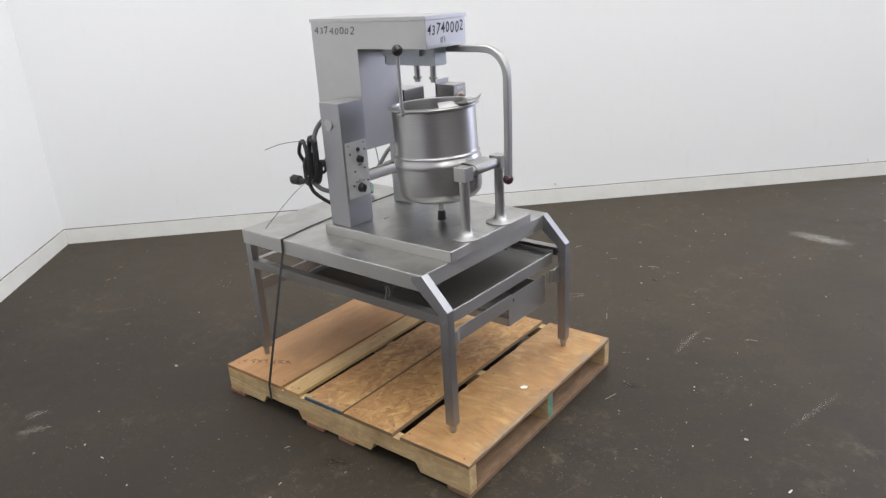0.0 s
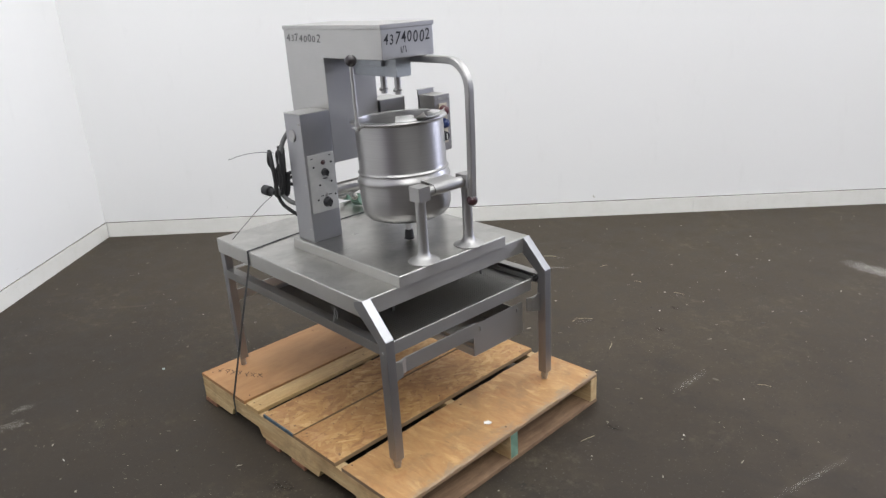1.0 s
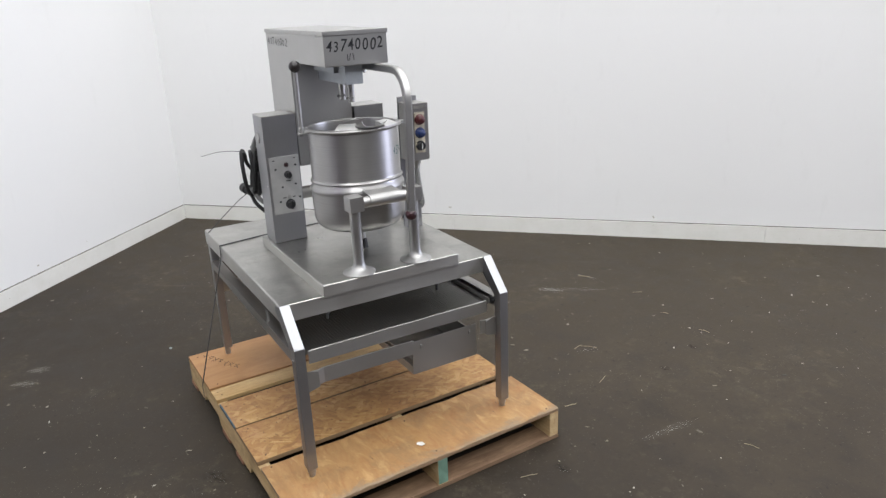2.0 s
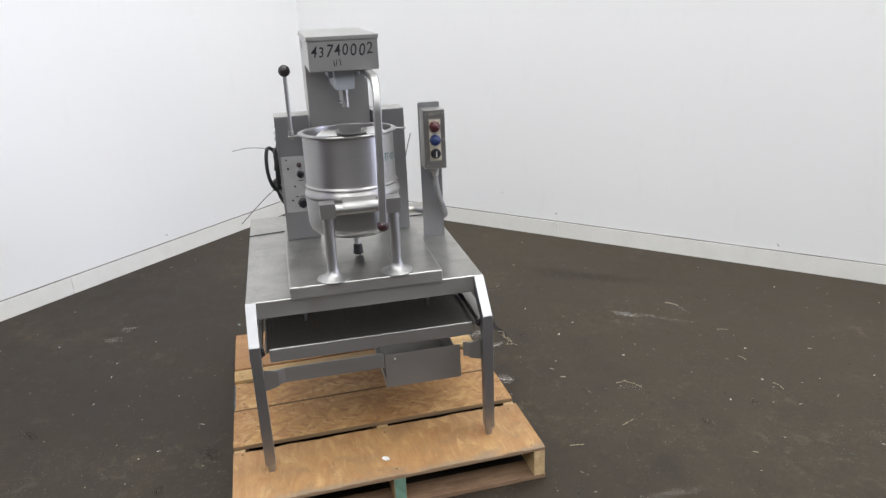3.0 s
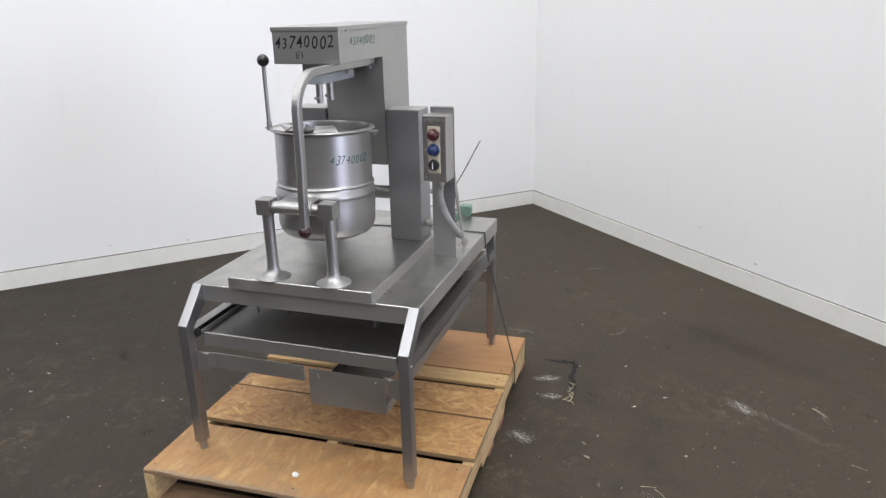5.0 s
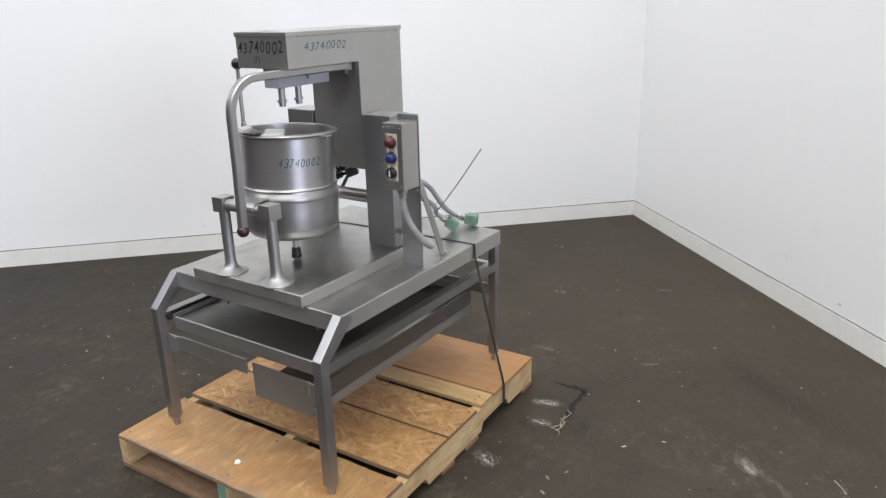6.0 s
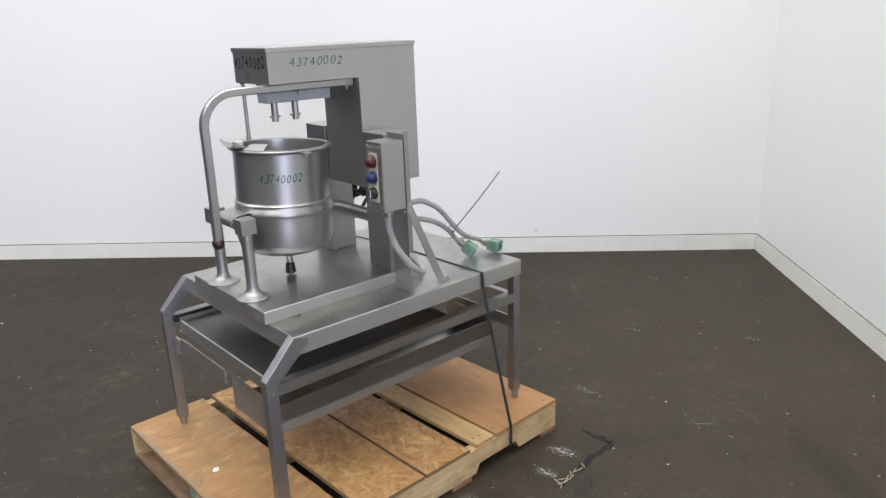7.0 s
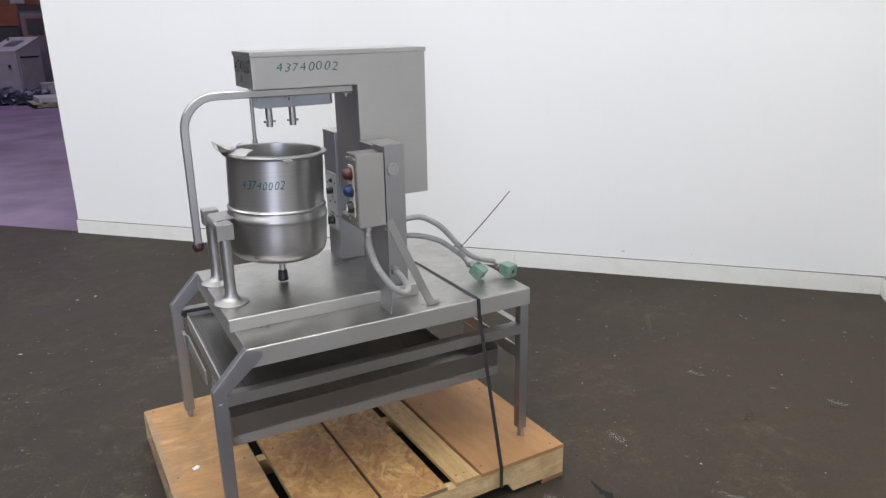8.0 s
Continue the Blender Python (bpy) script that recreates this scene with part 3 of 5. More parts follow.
for name, (deg, length, side) in WALLS.items():
    m = wall_pose(deg)
    bm = B()
    lo, hi = (-0.16, -0.009) if side > 0 else (0.009, 0.16)
    box(bm, -0.16 if side > 0 else 0.0, length, lo, hi, 0, WALL_TOP, 0, m)
    wall = alone(name, bm, WALL, "white panelled partition wall with faint vertical joints", "wall", "structure")
    joints = [0.0] + [s for s in (0.40, 1.62, 2.84, 4.06, 5.28) if s < length] + [length]
    for s0, s1 in zip(joints, joints[1:]):
        bm = B()
        y0, y1 = (-0.0095, 0.0) if side > 0 else (0.0, 0.0095)
        box(bm, s0 + 0.00007, s1 - 0.00007, y0, y1, 0.1072, WALL_TOP, 0, m)
        part("panel", bm, WALL, wall)
    bm = B()
    y0, y1 = (-0.0085, 0.011) if side > 0 else (-0.011, 0.0085)
    cuts = [0.012] + [s for s in (2.13, 4.14) if s < length] + [length + 0.012]
    for s0, s1 in zip(cuts, cuts[1:]):
        box(bm, s0 + 0.0008, s1 - 0.0008, y0, y1, 0.0, 0.1030, 0.0012, m)
    board = alone("baseboard_" + name[5:], bm, BASEBOARD, "scuffed off-white painted baseboard along the wall", "baseboard", "structure")
    # a dark strip paints the shadow line of the grimy joint above the board
    y0, y1 = (-0.0085, 0.0012) if side > 0 else (-0.0012, 0.0085)
    part("joint_line", box(B(), 0.003, length, y0, y1, 0.1032, 0.1070, 0, m), JOINT_SHADE, board, "grimy joint between board and wall, its shadow line painted dark")
    rng = random.Random(len(name) + int(length * 10))
    for k in range(6):
        s, z, r = rng.uniform(0.5, length - 0.3), 0.125 + 0.25 * rng.random() ** 3, rng.choice((0.003, 0.005, 0.008))
        bm = B()
        face = Matrix.Translation((s, 0.0012 * side, z)) @ Matrix.Rotation(radians(90), 4, "X") @ Matrix.Rotation(rng.uniform(0, 3), 4, "Z") @ Matrix.Diagonal((r * 2.2, r, 1, 1))
        bmesh.ops.create_grid(bm, x_segments=2, y_segments=2, size=0.5, matrix=m @ face)
        part("scuff_mark", bm, WALL_MARK, wall, "small brown scuff")

# the hall round the booth, out of view; the east wall is added for reflections
alone("reflector_east", box(B(), 9.4, 9.6, -11.5, 14, 0, 8), EAST_REFLECTOR, "unseen grey wall added behind the way for the steel to reflect", "wall", "structure")
bm = B()
for x0, x1, y0, y1 in ((-22, 24, -31, -30.7), (-22, 24, 14, 14.3), (-22.3, -22, -31, 14), (24, 24.3, -31, 14)):
    box(bm, x0, x1, y0, y1, 0, 8)
alone("wall_hall", bm, HALL_WALL, "grey painted hall walls far behind the booth", "wall", "structure")
alone("ceiling", box(B(), -22.3, 24.3, -31, 14.3, 8.0, 8.2), CEILING, "pale ceiling deck of the hall", "ceiling", "structure")


# ---- pallet ----
PALLET = thing("pallet", "worn wooden pallet with mixed plywood and strand-board deck on the floor", "pallet")
PL, PW, PH = 1.222, 1.008, 0.126
STR_TOP, DECK_UNDER = 0.112, 0.111
for y in (-PW / 2 + 0.019, 0.01, PW / 2 - 0.019):
    e, zb = PL / 2, 0.016
    notch = [(-e, zb), (-e, STR_TOP - 0.001), (e, STR_TOP - 0.001), (e, zb)]
    for x in (0.405, -0.175):
        notch += [(x, zb), (x - 0.018, zb + 0.034), (x - 0.205, zb + 0.034), (x - 0.225, zb)]
    part("stringer", prism(B(), notch, "y", y - 0.019, y + 0.019, 0.0015), PINE_LONG, PALLET, "pale notched pine stringer")
DECK = [(-0.612, -0.277, PLY_BACK, 0.0, "reddish plywood deck board"), (-0.266, -0.178, PINE, 0.3, "narrow pale pine deck board"),
        (-0.147, 0.052, OSB, 0.0, "strand-board deck piece"), (0.058, 0.294, OSB, -0.15, "strand-board deck piece"),
        (0.325, 0.612, PLY_FRONT, 0.0, "yellowed plywood deck board")]
for x0, x1, mat, skew, label in DECK:
    bm = B()
    chip = {"yellowed_plywood": 0.005, "oriented_strand_board": 0.002}.get(mat.name, 0.0012)
    ragged_board(bm, x0, x1, -PW / 2, PW / 2, STR_TOP, PH, chip, int(100 + 90 * x0), Matrix.Rotation(radians(skew), 4, "Z"))
    part("deck_board", bm, mat, PALLET, label)
for x0, x1 in ((-0.611, -0.52), (-0.15, -0.06), (0.02, 0.10), (0.52, 0.611)):
    part("bottom_board", box(B(), x0, x1, -PW / 2 - 0.003, PW / 2 + 0.003, 0.001, 0.0165, 0.0015), PINE_DIRTY if x0 > 0.5 else PINE_RED, PALLET, "dirty dark bottom board" if x0 > 0.5 else "reddish pine bottom board")
part("paint_mark", box(B(), 0.6112, 0.6118, -0.008, 0.028, 0.02, 0.112), GREEN_PLUG, PALLET, "green paint on the end of the middle stringer")
part("paint_line", box(B(), -0.140, 0.048, -PW / 2 - 0.0006, -PW / 2 + 0.004, STR_TOP + 0.002, PH + 0.0007), plain("blue_grey_edge_paint", (0.06, 0.10, 0.13), 0.7, 0.0, 0.6, 40), PALLET, "worn blue-grey paint along the board end")
rng = random.Random(5)
for x0, x1, mat, skew, label in DECK:
    for y in (-0.478, 0.008, 0.474):
        for x in (x0 + 0.03, x1 - 0.03):
            part("nail", revolve(B(), [(0.0034, 0), (0.003, 0.0006)], (x + rng.uniform(-0.012, 0.012), y + rng.uniform(-0.012, 0.012), PH + 0.0002), 8), INK_FAINT, PALLET)
bm = B()
along, across = Vector((0.89, 0.45, 0)), Vector((-0.79, 0.61, 0))
for i in range(7):
    c = Vector((-0.565, -0.445, 0)) + along * 0.031 * i
    for start, end in ((rng.uniform(-0.5, -0.2), rng.uniform(0.2, 0.5)), (rng.uniform(0.1, 0.5), rng.uniform(-0.5, -0.1)), (0.35, 0.40))[: 2 + i % 2]:
        p, q = c + along * rng.uniform(-0.012, 0.0) + across * 0.042 * start, c + along * rng.uniform(0.002, 0.014) + across * 0.042 * end
        d = q - p
        box(bm, 0, d.length, -0.0013, 0.0013, PH + 0.0006, PH + 0.0012, 0, Matrix.Translation(p) @ Matrix.Rotation(math.atan2(d.y, d.x), 4, "Z"))
part("scrawl", bm, INK_FAINT, PALLET, "unreadable dark scrawl on the plywood")
PALLET.matrix_basis = pose(0.002, 0.002, 0, 0, 0, 1.6)


# ---- stand ----
STAND = thing("work_stand", "low stainless steel stand with sloped front corners on the pallet", "stand", (0, 0, PH))
TOP, SK, HW, BX, FX = 0.681, 0.056, 0.381, -0.548, 0.390
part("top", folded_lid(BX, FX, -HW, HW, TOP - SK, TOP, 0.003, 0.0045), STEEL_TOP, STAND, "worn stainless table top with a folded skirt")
LX = 0.490
for s in (-1, 1):
    y0, y1 = sorted((s * (HW + 0.0014), s * (HW - 0.031)))
    outline = [(LX - 0.036, 0.158), (LX, 0.158), (LX, 0.575), (FX, TOP + 0.0005), (FX - 0.044, TOP - 0.012), (FX - 0.044, TOP - 0.03), (LX - 0.036, 0.558)]
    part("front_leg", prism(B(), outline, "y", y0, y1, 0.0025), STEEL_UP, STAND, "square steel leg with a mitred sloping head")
    yc = s * (HW - 0.0155)
    part("foot", rod(rod(B(), (LX - 0.018, yc, PH), (LX - 0.018, yc, 0.140), 0.0105, 14), (LX - 0.018, yc, 0.140), (LX - 0.018, yc, 0.16), 0.013, 14), STEEL_CAST, STAND, "small round levelling foot")
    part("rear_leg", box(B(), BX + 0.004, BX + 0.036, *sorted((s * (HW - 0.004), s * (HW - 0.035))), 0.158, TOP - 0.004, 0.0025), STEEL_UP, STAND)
    part("foot", rod(B(), (BX + 0.02, yc, PH), (BX + 0.02, yc, 0.16), 0.0115, 14), STEEL_CAST, STAND, "small round levelling foot")
    # the slide rail for the tray: a channel open inwards
    w, i = s * (HW - 0.002), s * (HW - 0.036)
    b = s * (HW - 0.005)
    bm = prism(B(), [(w, 0.523), (w, 0.556), (i, 0.556), (i, 0.553), (b, 0.553), (b, 0.526), (i, 0.526), (i, 0.523)], "x", BX + 0.036, LX - 0.036, 0.0006)
    part("slide_rail", bm, STEEL_DARK, STAND, "folded steel slide rail")
    part("rubber_stop", rod(box(B(), 0.440, 0.4535, *sorted((s * 0.3395, s * 0.350)), 0.528, 0.551, 0.002), (0.4535, s * 0.3447, 0.541), (0.459, s * 0.3447, 0.541), 0.006, 10), BLACK_RUBBER, STAND, "dark stop at the rail's end")
    part("bolt", rod(B(), (LX - 0.018, s * (HW + 0.0014), 0.535), (LX - 0.018, s * (HW + 0.005), 0.535), 0.006, 10), STEEL_CAST, STAND)
# front and rear lower rails, the front one stepped in at its ends
rail = [(-HW + 0.031, 0.456), (-HW + 0.075, 0.456), (-HW + 0.095, 0.450), (0.026, 0.450)], [(0.290, 0.450), (HW - 0.075, 0.456), (HW - 0.031, 0.456)]
for line in rail:
    outline = line + [(y, x + 0.006) for y, x in reversed(line)]
    part("front_rail", prism(B(), [(x, y) for y, x in outline], "z", 0.428, 0.478, 0.0005), STEEL, STAND)
for s in (-1, 1):
    yy = [s * (HW - 0.0315), s * (HW - 0.0315), s * (HW - 0.050), s * (HW - 0.075), s * (HW - 0.075)]
    zz = [0.412, 0.484, 0.482, 0.475, 0.424]
    part("lug", prism(B(), list(zip(yy, zz)), "x", 0.4625, 0.4655, 0.0008), STEEL, STAND, "welded end lug of the front rail")
part("rear_rail", box(B(), BX + 0.008, BX + 0.014, -HW + 0.035, HW - 0.035, 0.405, 0.452, 0.0015), STEEL, STAND)
part("rear_rail", box(B(), BX + 0.008, BX + 0.034, -HW + 0.035, HW - 0.035, 0.545, 0.549, 0.001), STEEL, STAND)
for x in (0.20, 0.31):
    for y in (-0.205, 0.205) if x > 0.25 else (-0.11, 0.11):
        bm = rod(B(), (x, y, 0.565), (x, y, TOP - 0.004), 0.0045, 10)
        rod(bm, (x, y, 0.585), (x, y, 0.594), 0.010, 6)
        part("stud", bm, GREY_DARK, STAND, "threaded stud with a nut under the top")

part("wire_tie", sweep(B(), spline([(0.214, -0.3775, 0.557), (0.222, -0.376, 0.585), (0.230, -0.375, 0.611), (0.240, -0.376, 0.590), (0.236, -0.376, 0.574), (0.221, -0.377, 0.600), (0.210, -0.377, 0.612)]), circle(0.0008, 6)), GREY_CONDUIT, STAND, "twisted pale wire tie on the rail")

# ---- perforated tray in the slide rails ----
TRAY = thing("perforated_tray", "perforated stainless drip tray sliding in the stand's rails", "tray", (0.1, 0, 0.523))
TX0, TX1, TY = -0.235, 0.444, 0.338


def perforated_sheet(x0, x1, y0, y1, z0, z1, pitch, radius):
    """A sheet with rows of round holes, cut through."""
    nx, ny = int(round((x1 - x0) / pitch)), int(round((y1 - y0) / pitch))
    dx, dy = (x1 - x0) / nx, (y1 - y0) / ny
    rim = [(1, 0), (1, 1), (0, 1), (-1, 1), (-1, 0), (-1, -1), (0, -1), (1, -1)]
    verts, faces = [], []
    for i in range(nx):
        for j in range(ny):
            cx, cy, base = x0 + (i + 0.5) * dx, y0 + (j + 0.5) * dy, len(verts)
            for z in (z0, z1):
                verts += [(cx + u * dx / 2, cy + v * dy / 2, z) for u, v in rim]
                verts += [(cx + radius * math.cos(math.pi * k / 4), cy + radius * math.sin(math.pi * k / 4), z) for k in range(8)]
            for k in range(8):
                q = (k + 1) % 8
                faces.append((base + k, base + 8 + k, base + 8 + q, base + q))
                faces.append((base + 16 + k, base + 16 + q, base + 24 + q, base + 24 + k))
                faces.append((base + 8 + k, base + 24 + k, base + 24 + q, base + 8 + q))
    me = bpy.data.meshes.new("perforated_sheet")
    me.from_pydata(verts, [], faces)
    me.materials.append(PERFORATED)
    return me


sheet = new("mesh_bottom", perforated_sheet(TX0, TX1 - 0.0035, -TY + 0.0035, TY - 0.0035, 0.5285, 0.530, 0.0102, 0.0019))
sheet.parent = TRAY
sheet.matrix_parent_inverse = Matrix.Translation(-TRAY.location)
tagged(sheet, "steel sheet with rows of round holes")
for s in (-1, 1):
    part("side", box(B(), TX0, TX1 - 0.003, *sorted((s * TY, s * (TY - 0.003))), 0.5265, 0.545, 0.0008), STEEL, TRAY)
bm = B()
prism(bm, [(TX1, 0.4965), (TX1, 0.5395), (TX1 - 0.006, 0.5408), (TX1 - 0.006, 0.538), (TX1 - 0.003, 0.537), (TX1 - 0.003, 0.4965)], "y", -TY + 0.012, TY - 0.012, 0.0012)
part("front_lip", bm, STEEL, TRAY)
part("back_lip", box(B(), TX0 - 0.003, TX0, -TY, TY, 0.5265, 0.545, 0.0008), STEEL, TRAY)

# ---- drip pan hung under the front rail ----
PAN = thing("drip_pan", "long shallow stainless drip pan hung under the tray", "pan", (0, 0.16, 0.346))
QY0, QY1, QX0, QX1, QZ = 0.038, 0.278, -0.485, 0.4370, 0.342
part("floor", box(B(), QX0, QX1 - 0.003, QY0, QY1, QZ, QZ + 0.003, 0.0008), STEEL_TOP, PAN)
for y in (QY0, QY1 - 0.003):
    part("side", box(B(), QX0, QX1 - 0.0035, y, y + 0.003, QZ + 0.0035, QZ + (0.043 if y < 0.1 else 0.090), 0.0008), STEEL_PAN, PAN, "dark shiny side sheet")
    out = -0.0075 if y < 0.1 else 0.0035
    part("flange", box(B(), QX0, QX1 - 0.0035, y + out, y + out + 0.007, QZ, QZ + 0.030, 0.0015), STEEL, PAN, "pale folded bottom edge")
part("front_plate", box(B(), QX1 - 0.003, QX1, QY0 - 0.006, QY1 + 0.006, QZ, 0.462, 0.001), STEEL, PAN)
part("back_plate", box(B(), QX0 - 0.003, QX0, QY0, QY1, QZ, 0.45, 0.001), STEEL, PAN)
for y in (QY0 + 0.026, QY1 - 0.024):
    part("latch", box(box(B(), QX1 + 0.0002, QX1 + 0.004, y - 0.003, y + 0.003, 0.432, 0.447, 0.001), QX1 + 0.004, QX1 + 0.006, y - 0.0045, y + 0.0045, 0.438, 0.442, 0.001), STEEL_CAST, PAN)


# ---- kettle mixer ----
MIXER = thing("kettle_mixer", "stainless steel tilting kettle mixer with overhead drive on the stand", "mixer", (0.1, 0, TOP))
PT = 0.720
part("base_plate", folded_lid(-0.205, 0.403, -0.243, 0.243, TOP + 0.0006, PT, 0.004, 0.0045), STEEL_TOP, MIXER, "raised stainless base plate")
UX0, UX1, UT = -0.176, -0.076, 1.174
for s in (-1, 1):
    bm = B()
    y0, y1 = sorted((s * 0.112, 0.228 if s > 0 else -0.232))
    box(bm, UX0, UX1, y0, y1, PT + 0.0005, UT - 0.002, 0.003)
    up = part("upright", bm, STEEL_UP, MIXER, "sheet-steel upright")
    part("cap", box(B(), UX0 - 0.001, UX1 + 0.001, y0 - 0.0005, y1 + 0.0005, UT - 0.002, UT + 0.001, 0.001), STEEL, up)
    bm = B()
    c = Vector((-0.136, 0.2285 if s > 0 else -0.2325, 1.097))
    rod(bm, c, c + Vector((0, s * 0.003, 0)), 0.0215, 24)
    for k in range(3):
        a = math.pi / 2 + k * 2 * math.pi / 3
        p = c + Vector((0.015 * math.cos(a), s * 0.0025, 0.015 * math.sin(a)))
        rod(bm, p, p + Vector((0, s * 0.003, 0)), 0.0032, 8)
    part("bearing_cover", bm, STEEL_CAST, up, "round bolted bearing cover")
    for z in (0.77, 0.93, 1.14):
        part("screw", rod(B(), (UX1 - 0.012, y1 - 0.001 if s > 0 else y0 + 0.001, z), (UX1 - 0.012, y1 + 0.003 if s > 0 else y0 - 0.003, z), 0.0028, 8), STEEL_CAST, up)
    if s < 0:
        panel = part("control_panel", box(B(), UX1 + 0.0003, UX1 + 0.003, -0.2235, -0.1165, 0.826, 1.032, 0.0012), PANEL_GREY, MIXER, "grey control panel with knobs and a red lamp")
        px = UX1 + 0.003

        def at(u, v):
            return Vector((px, -0.2235 + 0.107 * u, 1.032 - 0.206 * v))
        part("lamp", ball(rod(B(), at(0.56, 0.15), at(0.56, 0.15) + Vector((0.004, 0, 0)), 0.0085), at(0.56, 0.15) + Vector((0.004, 0, 0)), 0.0065), BALL, panel, "dark red indicator lamp")
        for (u, v), r in (((0.58, 0.32), 0.0125), ((0.57, 0.84), 0.0165)):
            p = at(u, v)
            bm = rod(B(), p, p + Vector((0.004, 0, 0)), r * 1.1, 20)
            rod(bm, p + Vector((0.004, 0, 0)), p + Vector((0.018, 0, 0)), r, 10, r * 0.85)
            box(bm, p.x + 0.006, p.x + 0.021, p.y - 0.003, p.y + 0.003, p.z - r * 0.9, p.z + r * 0.9, 0.001)
            part("knob", bm, BLACK_PLASTIC, panel, "black rotary knob")
        part("dial", rod(B(), at(0.56, 0.71), at(0.56, 0.71) + Vector((0.003, 0, 0)), 0.007, 16), STEEL_CAST, panel)
        for u, v in ((0.19, 0.21), (0.87, 0.17), (0.36, 0.53), (0.82, 0.5), (0.24, 0.78), (0.92, 0.74)):
            part("screw", rod(B(), at(u, v), at(u, v) + Vector((0.002, 0, 0)), 0.0038, 10), BLACK_PLASTIC, panel)
        for u, v, w in ((0.58, 0.43, 0.018), (0.40, 0.72, 0.012), (0.72, 0.72, 0.012), (0.15, 0.06, 0.008), (0.85, 0.05, 0.008)):
            p = at(u, v)
            part("legend", box(B(), p.x + 0.0002, p.x + 0.0006, p.y - w / 2, p.y + w / 2, p.z - 0.0014, p.z + 0.0014), INK_BLACK, panel)
# the drive head: a column between the uprights and an arm over the kettle
HX0, HX1, HY = -0.316, 0.236, 0.107
outline = [(HX0, 0.985), (-0.083, 0.985), (-0.083, 1.346), (HX1, 1.346), (HX1, 1.438), (HX0, 1.438)]
head = part("drive_head", prism(B(), outline, "y", -HY, HY, 0.003), STEEL_HEAD, MIXER, "satin steel drive head, column and arm in one housing")
part("lid", box(B(), HX0 - 0.003, HX1 + 0.003, -HY - 0.003, HY + 0.003, 1.4375, 1.4515, 0.002), STEEL_HEAD, head, "shallow folded lid")
for s in (-1, 1):
    for x in (HX0 + 0.03, 0.19):
        part("screw", rod(B(), (x, s * (HY + 0.003), 1.4385), (x, s * (HY + 0.0055), 1.4385), 0.0035, 8), STEEL_CAST, head)
part("inventory_number", lettering("43740002", 0.034, (facing((HX1 + 0.0006, -0.100, 1.392), (0, 1, 0), (0, 0, 1)), 0.196), 3, 0.16, 0.0003), INK_BLACK, head, "black marker figures")
part("inventory_number", lettering("1/1", 0.020, (facing((HX1 + 0.0006, -0.036, 1.363), (0, 1, 0), (0, 0, 1)), 0.030), 4, -0.1, 0.0002), INK_BLACK, head, "black marker figures")
part("inventory_number", lettering("43740002", 0.024, (facing((-0.299, -HY - 0.0006, 1.398), (1, 0, 0), (0, 0, 1)), 0.215), 5, 0.1, -0.0001), INK_BLACK, head, "black marker figures")
part("inventory_number", lettering("43740002", 0.025, (facing((0.166, HY + 0.0006, 1.394), (-1, 0, 0), (0, 0, 1)), 0.190), 6, 0.2, -0.0003), INK_GREEN, head, "teal marker figures")
# gear housing with two drive spindles
bm = box(box(B(), -0.022, 0.207, -0.032, 0.030, 1.285, 1.3455, 0.004), -0.020, 0.150, -0.046, 0.044, 1.318, 1.3455, 0.003)
gear = part("gear_housing", bm, GEAR_WHITE, MIXER, "pale gear housing under the arm")
part("end_plate", box(B(), -0.0265, -0.0225, -0.031, 0.029, 1.288, 1.3455, 0.001), BLACK_PLASTIC, gear)
for x, y in ((0.169, 0.0), (0.096, 0.0)):
    bm = rod(B(), (x, y, 1.226), (x, y, 1.2848), 0.0105, 20)
    rod(bm, (x - 0.018, y, 1.242), (x + 0.018, y, 1.242), 0.0035, 10)
    rod(bm, (x, y - 0.018, 1.240), (x, y + 0.004, 1.240), 0.0045, 10)
    part("spindle", bm, STEEL_CAST, MIXER, "short drive spindle with a cross pin")
# curved hand lever over the front
line = [(-0.075, 0.072, 1.334)] + [(x, 0.073, 1.334) for x in (0.05, 0.15, 0.25, 0.325)]
for k in range(1, 9):
    a = math.pi / 2 * k / 8
    line.append((0.337 + 0.094 * math.sin(a), 0.073 - 0.001 * k, 1.334 - 0.094 * (1 - math.cos(a))))
line += [(0.431, 0.064, 1.1), (0.431, 0.058, 0.905)]
lever = part("hand_lever", sweep(B(), line, soft_square(0.0115, 0.003)), STEEL_CAST, MIXER, "bent square steel hand lever")
part("ball", ball(B(), (0.431, 0.0575, 0.898), 0.0185), BALL, lever, "dark maroon ball knob")
for x in (-0.055, 0.12):
    bm = B()
    box(bm, x - 0.014, x + 0.014, 0.058, 0.088, 1.320, 1.3225, 0.001)
    rod(bm, (x, 0.073, 1.310), (x, 0.073, 1.3205), 0.006, 6)
    part("clamp", bm, STEEL_CAST, lever)
# cross shaft
part("cross_shaft", rod(B(), (-0.105, -0.1125, 0.884), (-0.105, 0.1125, 0.884), 0.0225, 24), STEEL_DARK, MIXER, "round steel cross shaft")
# front trunnion: two posts with cast blocks and a bar
for s in (-1, 1):
    y = s * 0.102
    bm = revolve(B(), [(0.052, PT + 0.0004), (0.052, PT + 0.003), (0.046, PT + 0.006), (0.030, PT + 0.011), (0.0215, PT + 0.020), (0.0178, PT + 0.034), (0.0172, PT + 0.06), (0.0172, 0.924)], (0.361, y, 0), 32)
    part("post", bm, STEEL_CAST, MIXER, "round steel post with a flared foot")
    part("block", box(B(), 0.361 - 0.0245, 0.361 + 0.0245, y - 0.0235, y + 0.0235, 0.922, 0.9695, 0.002), STEEL_CAST, MIXER, "square cast bearing block")
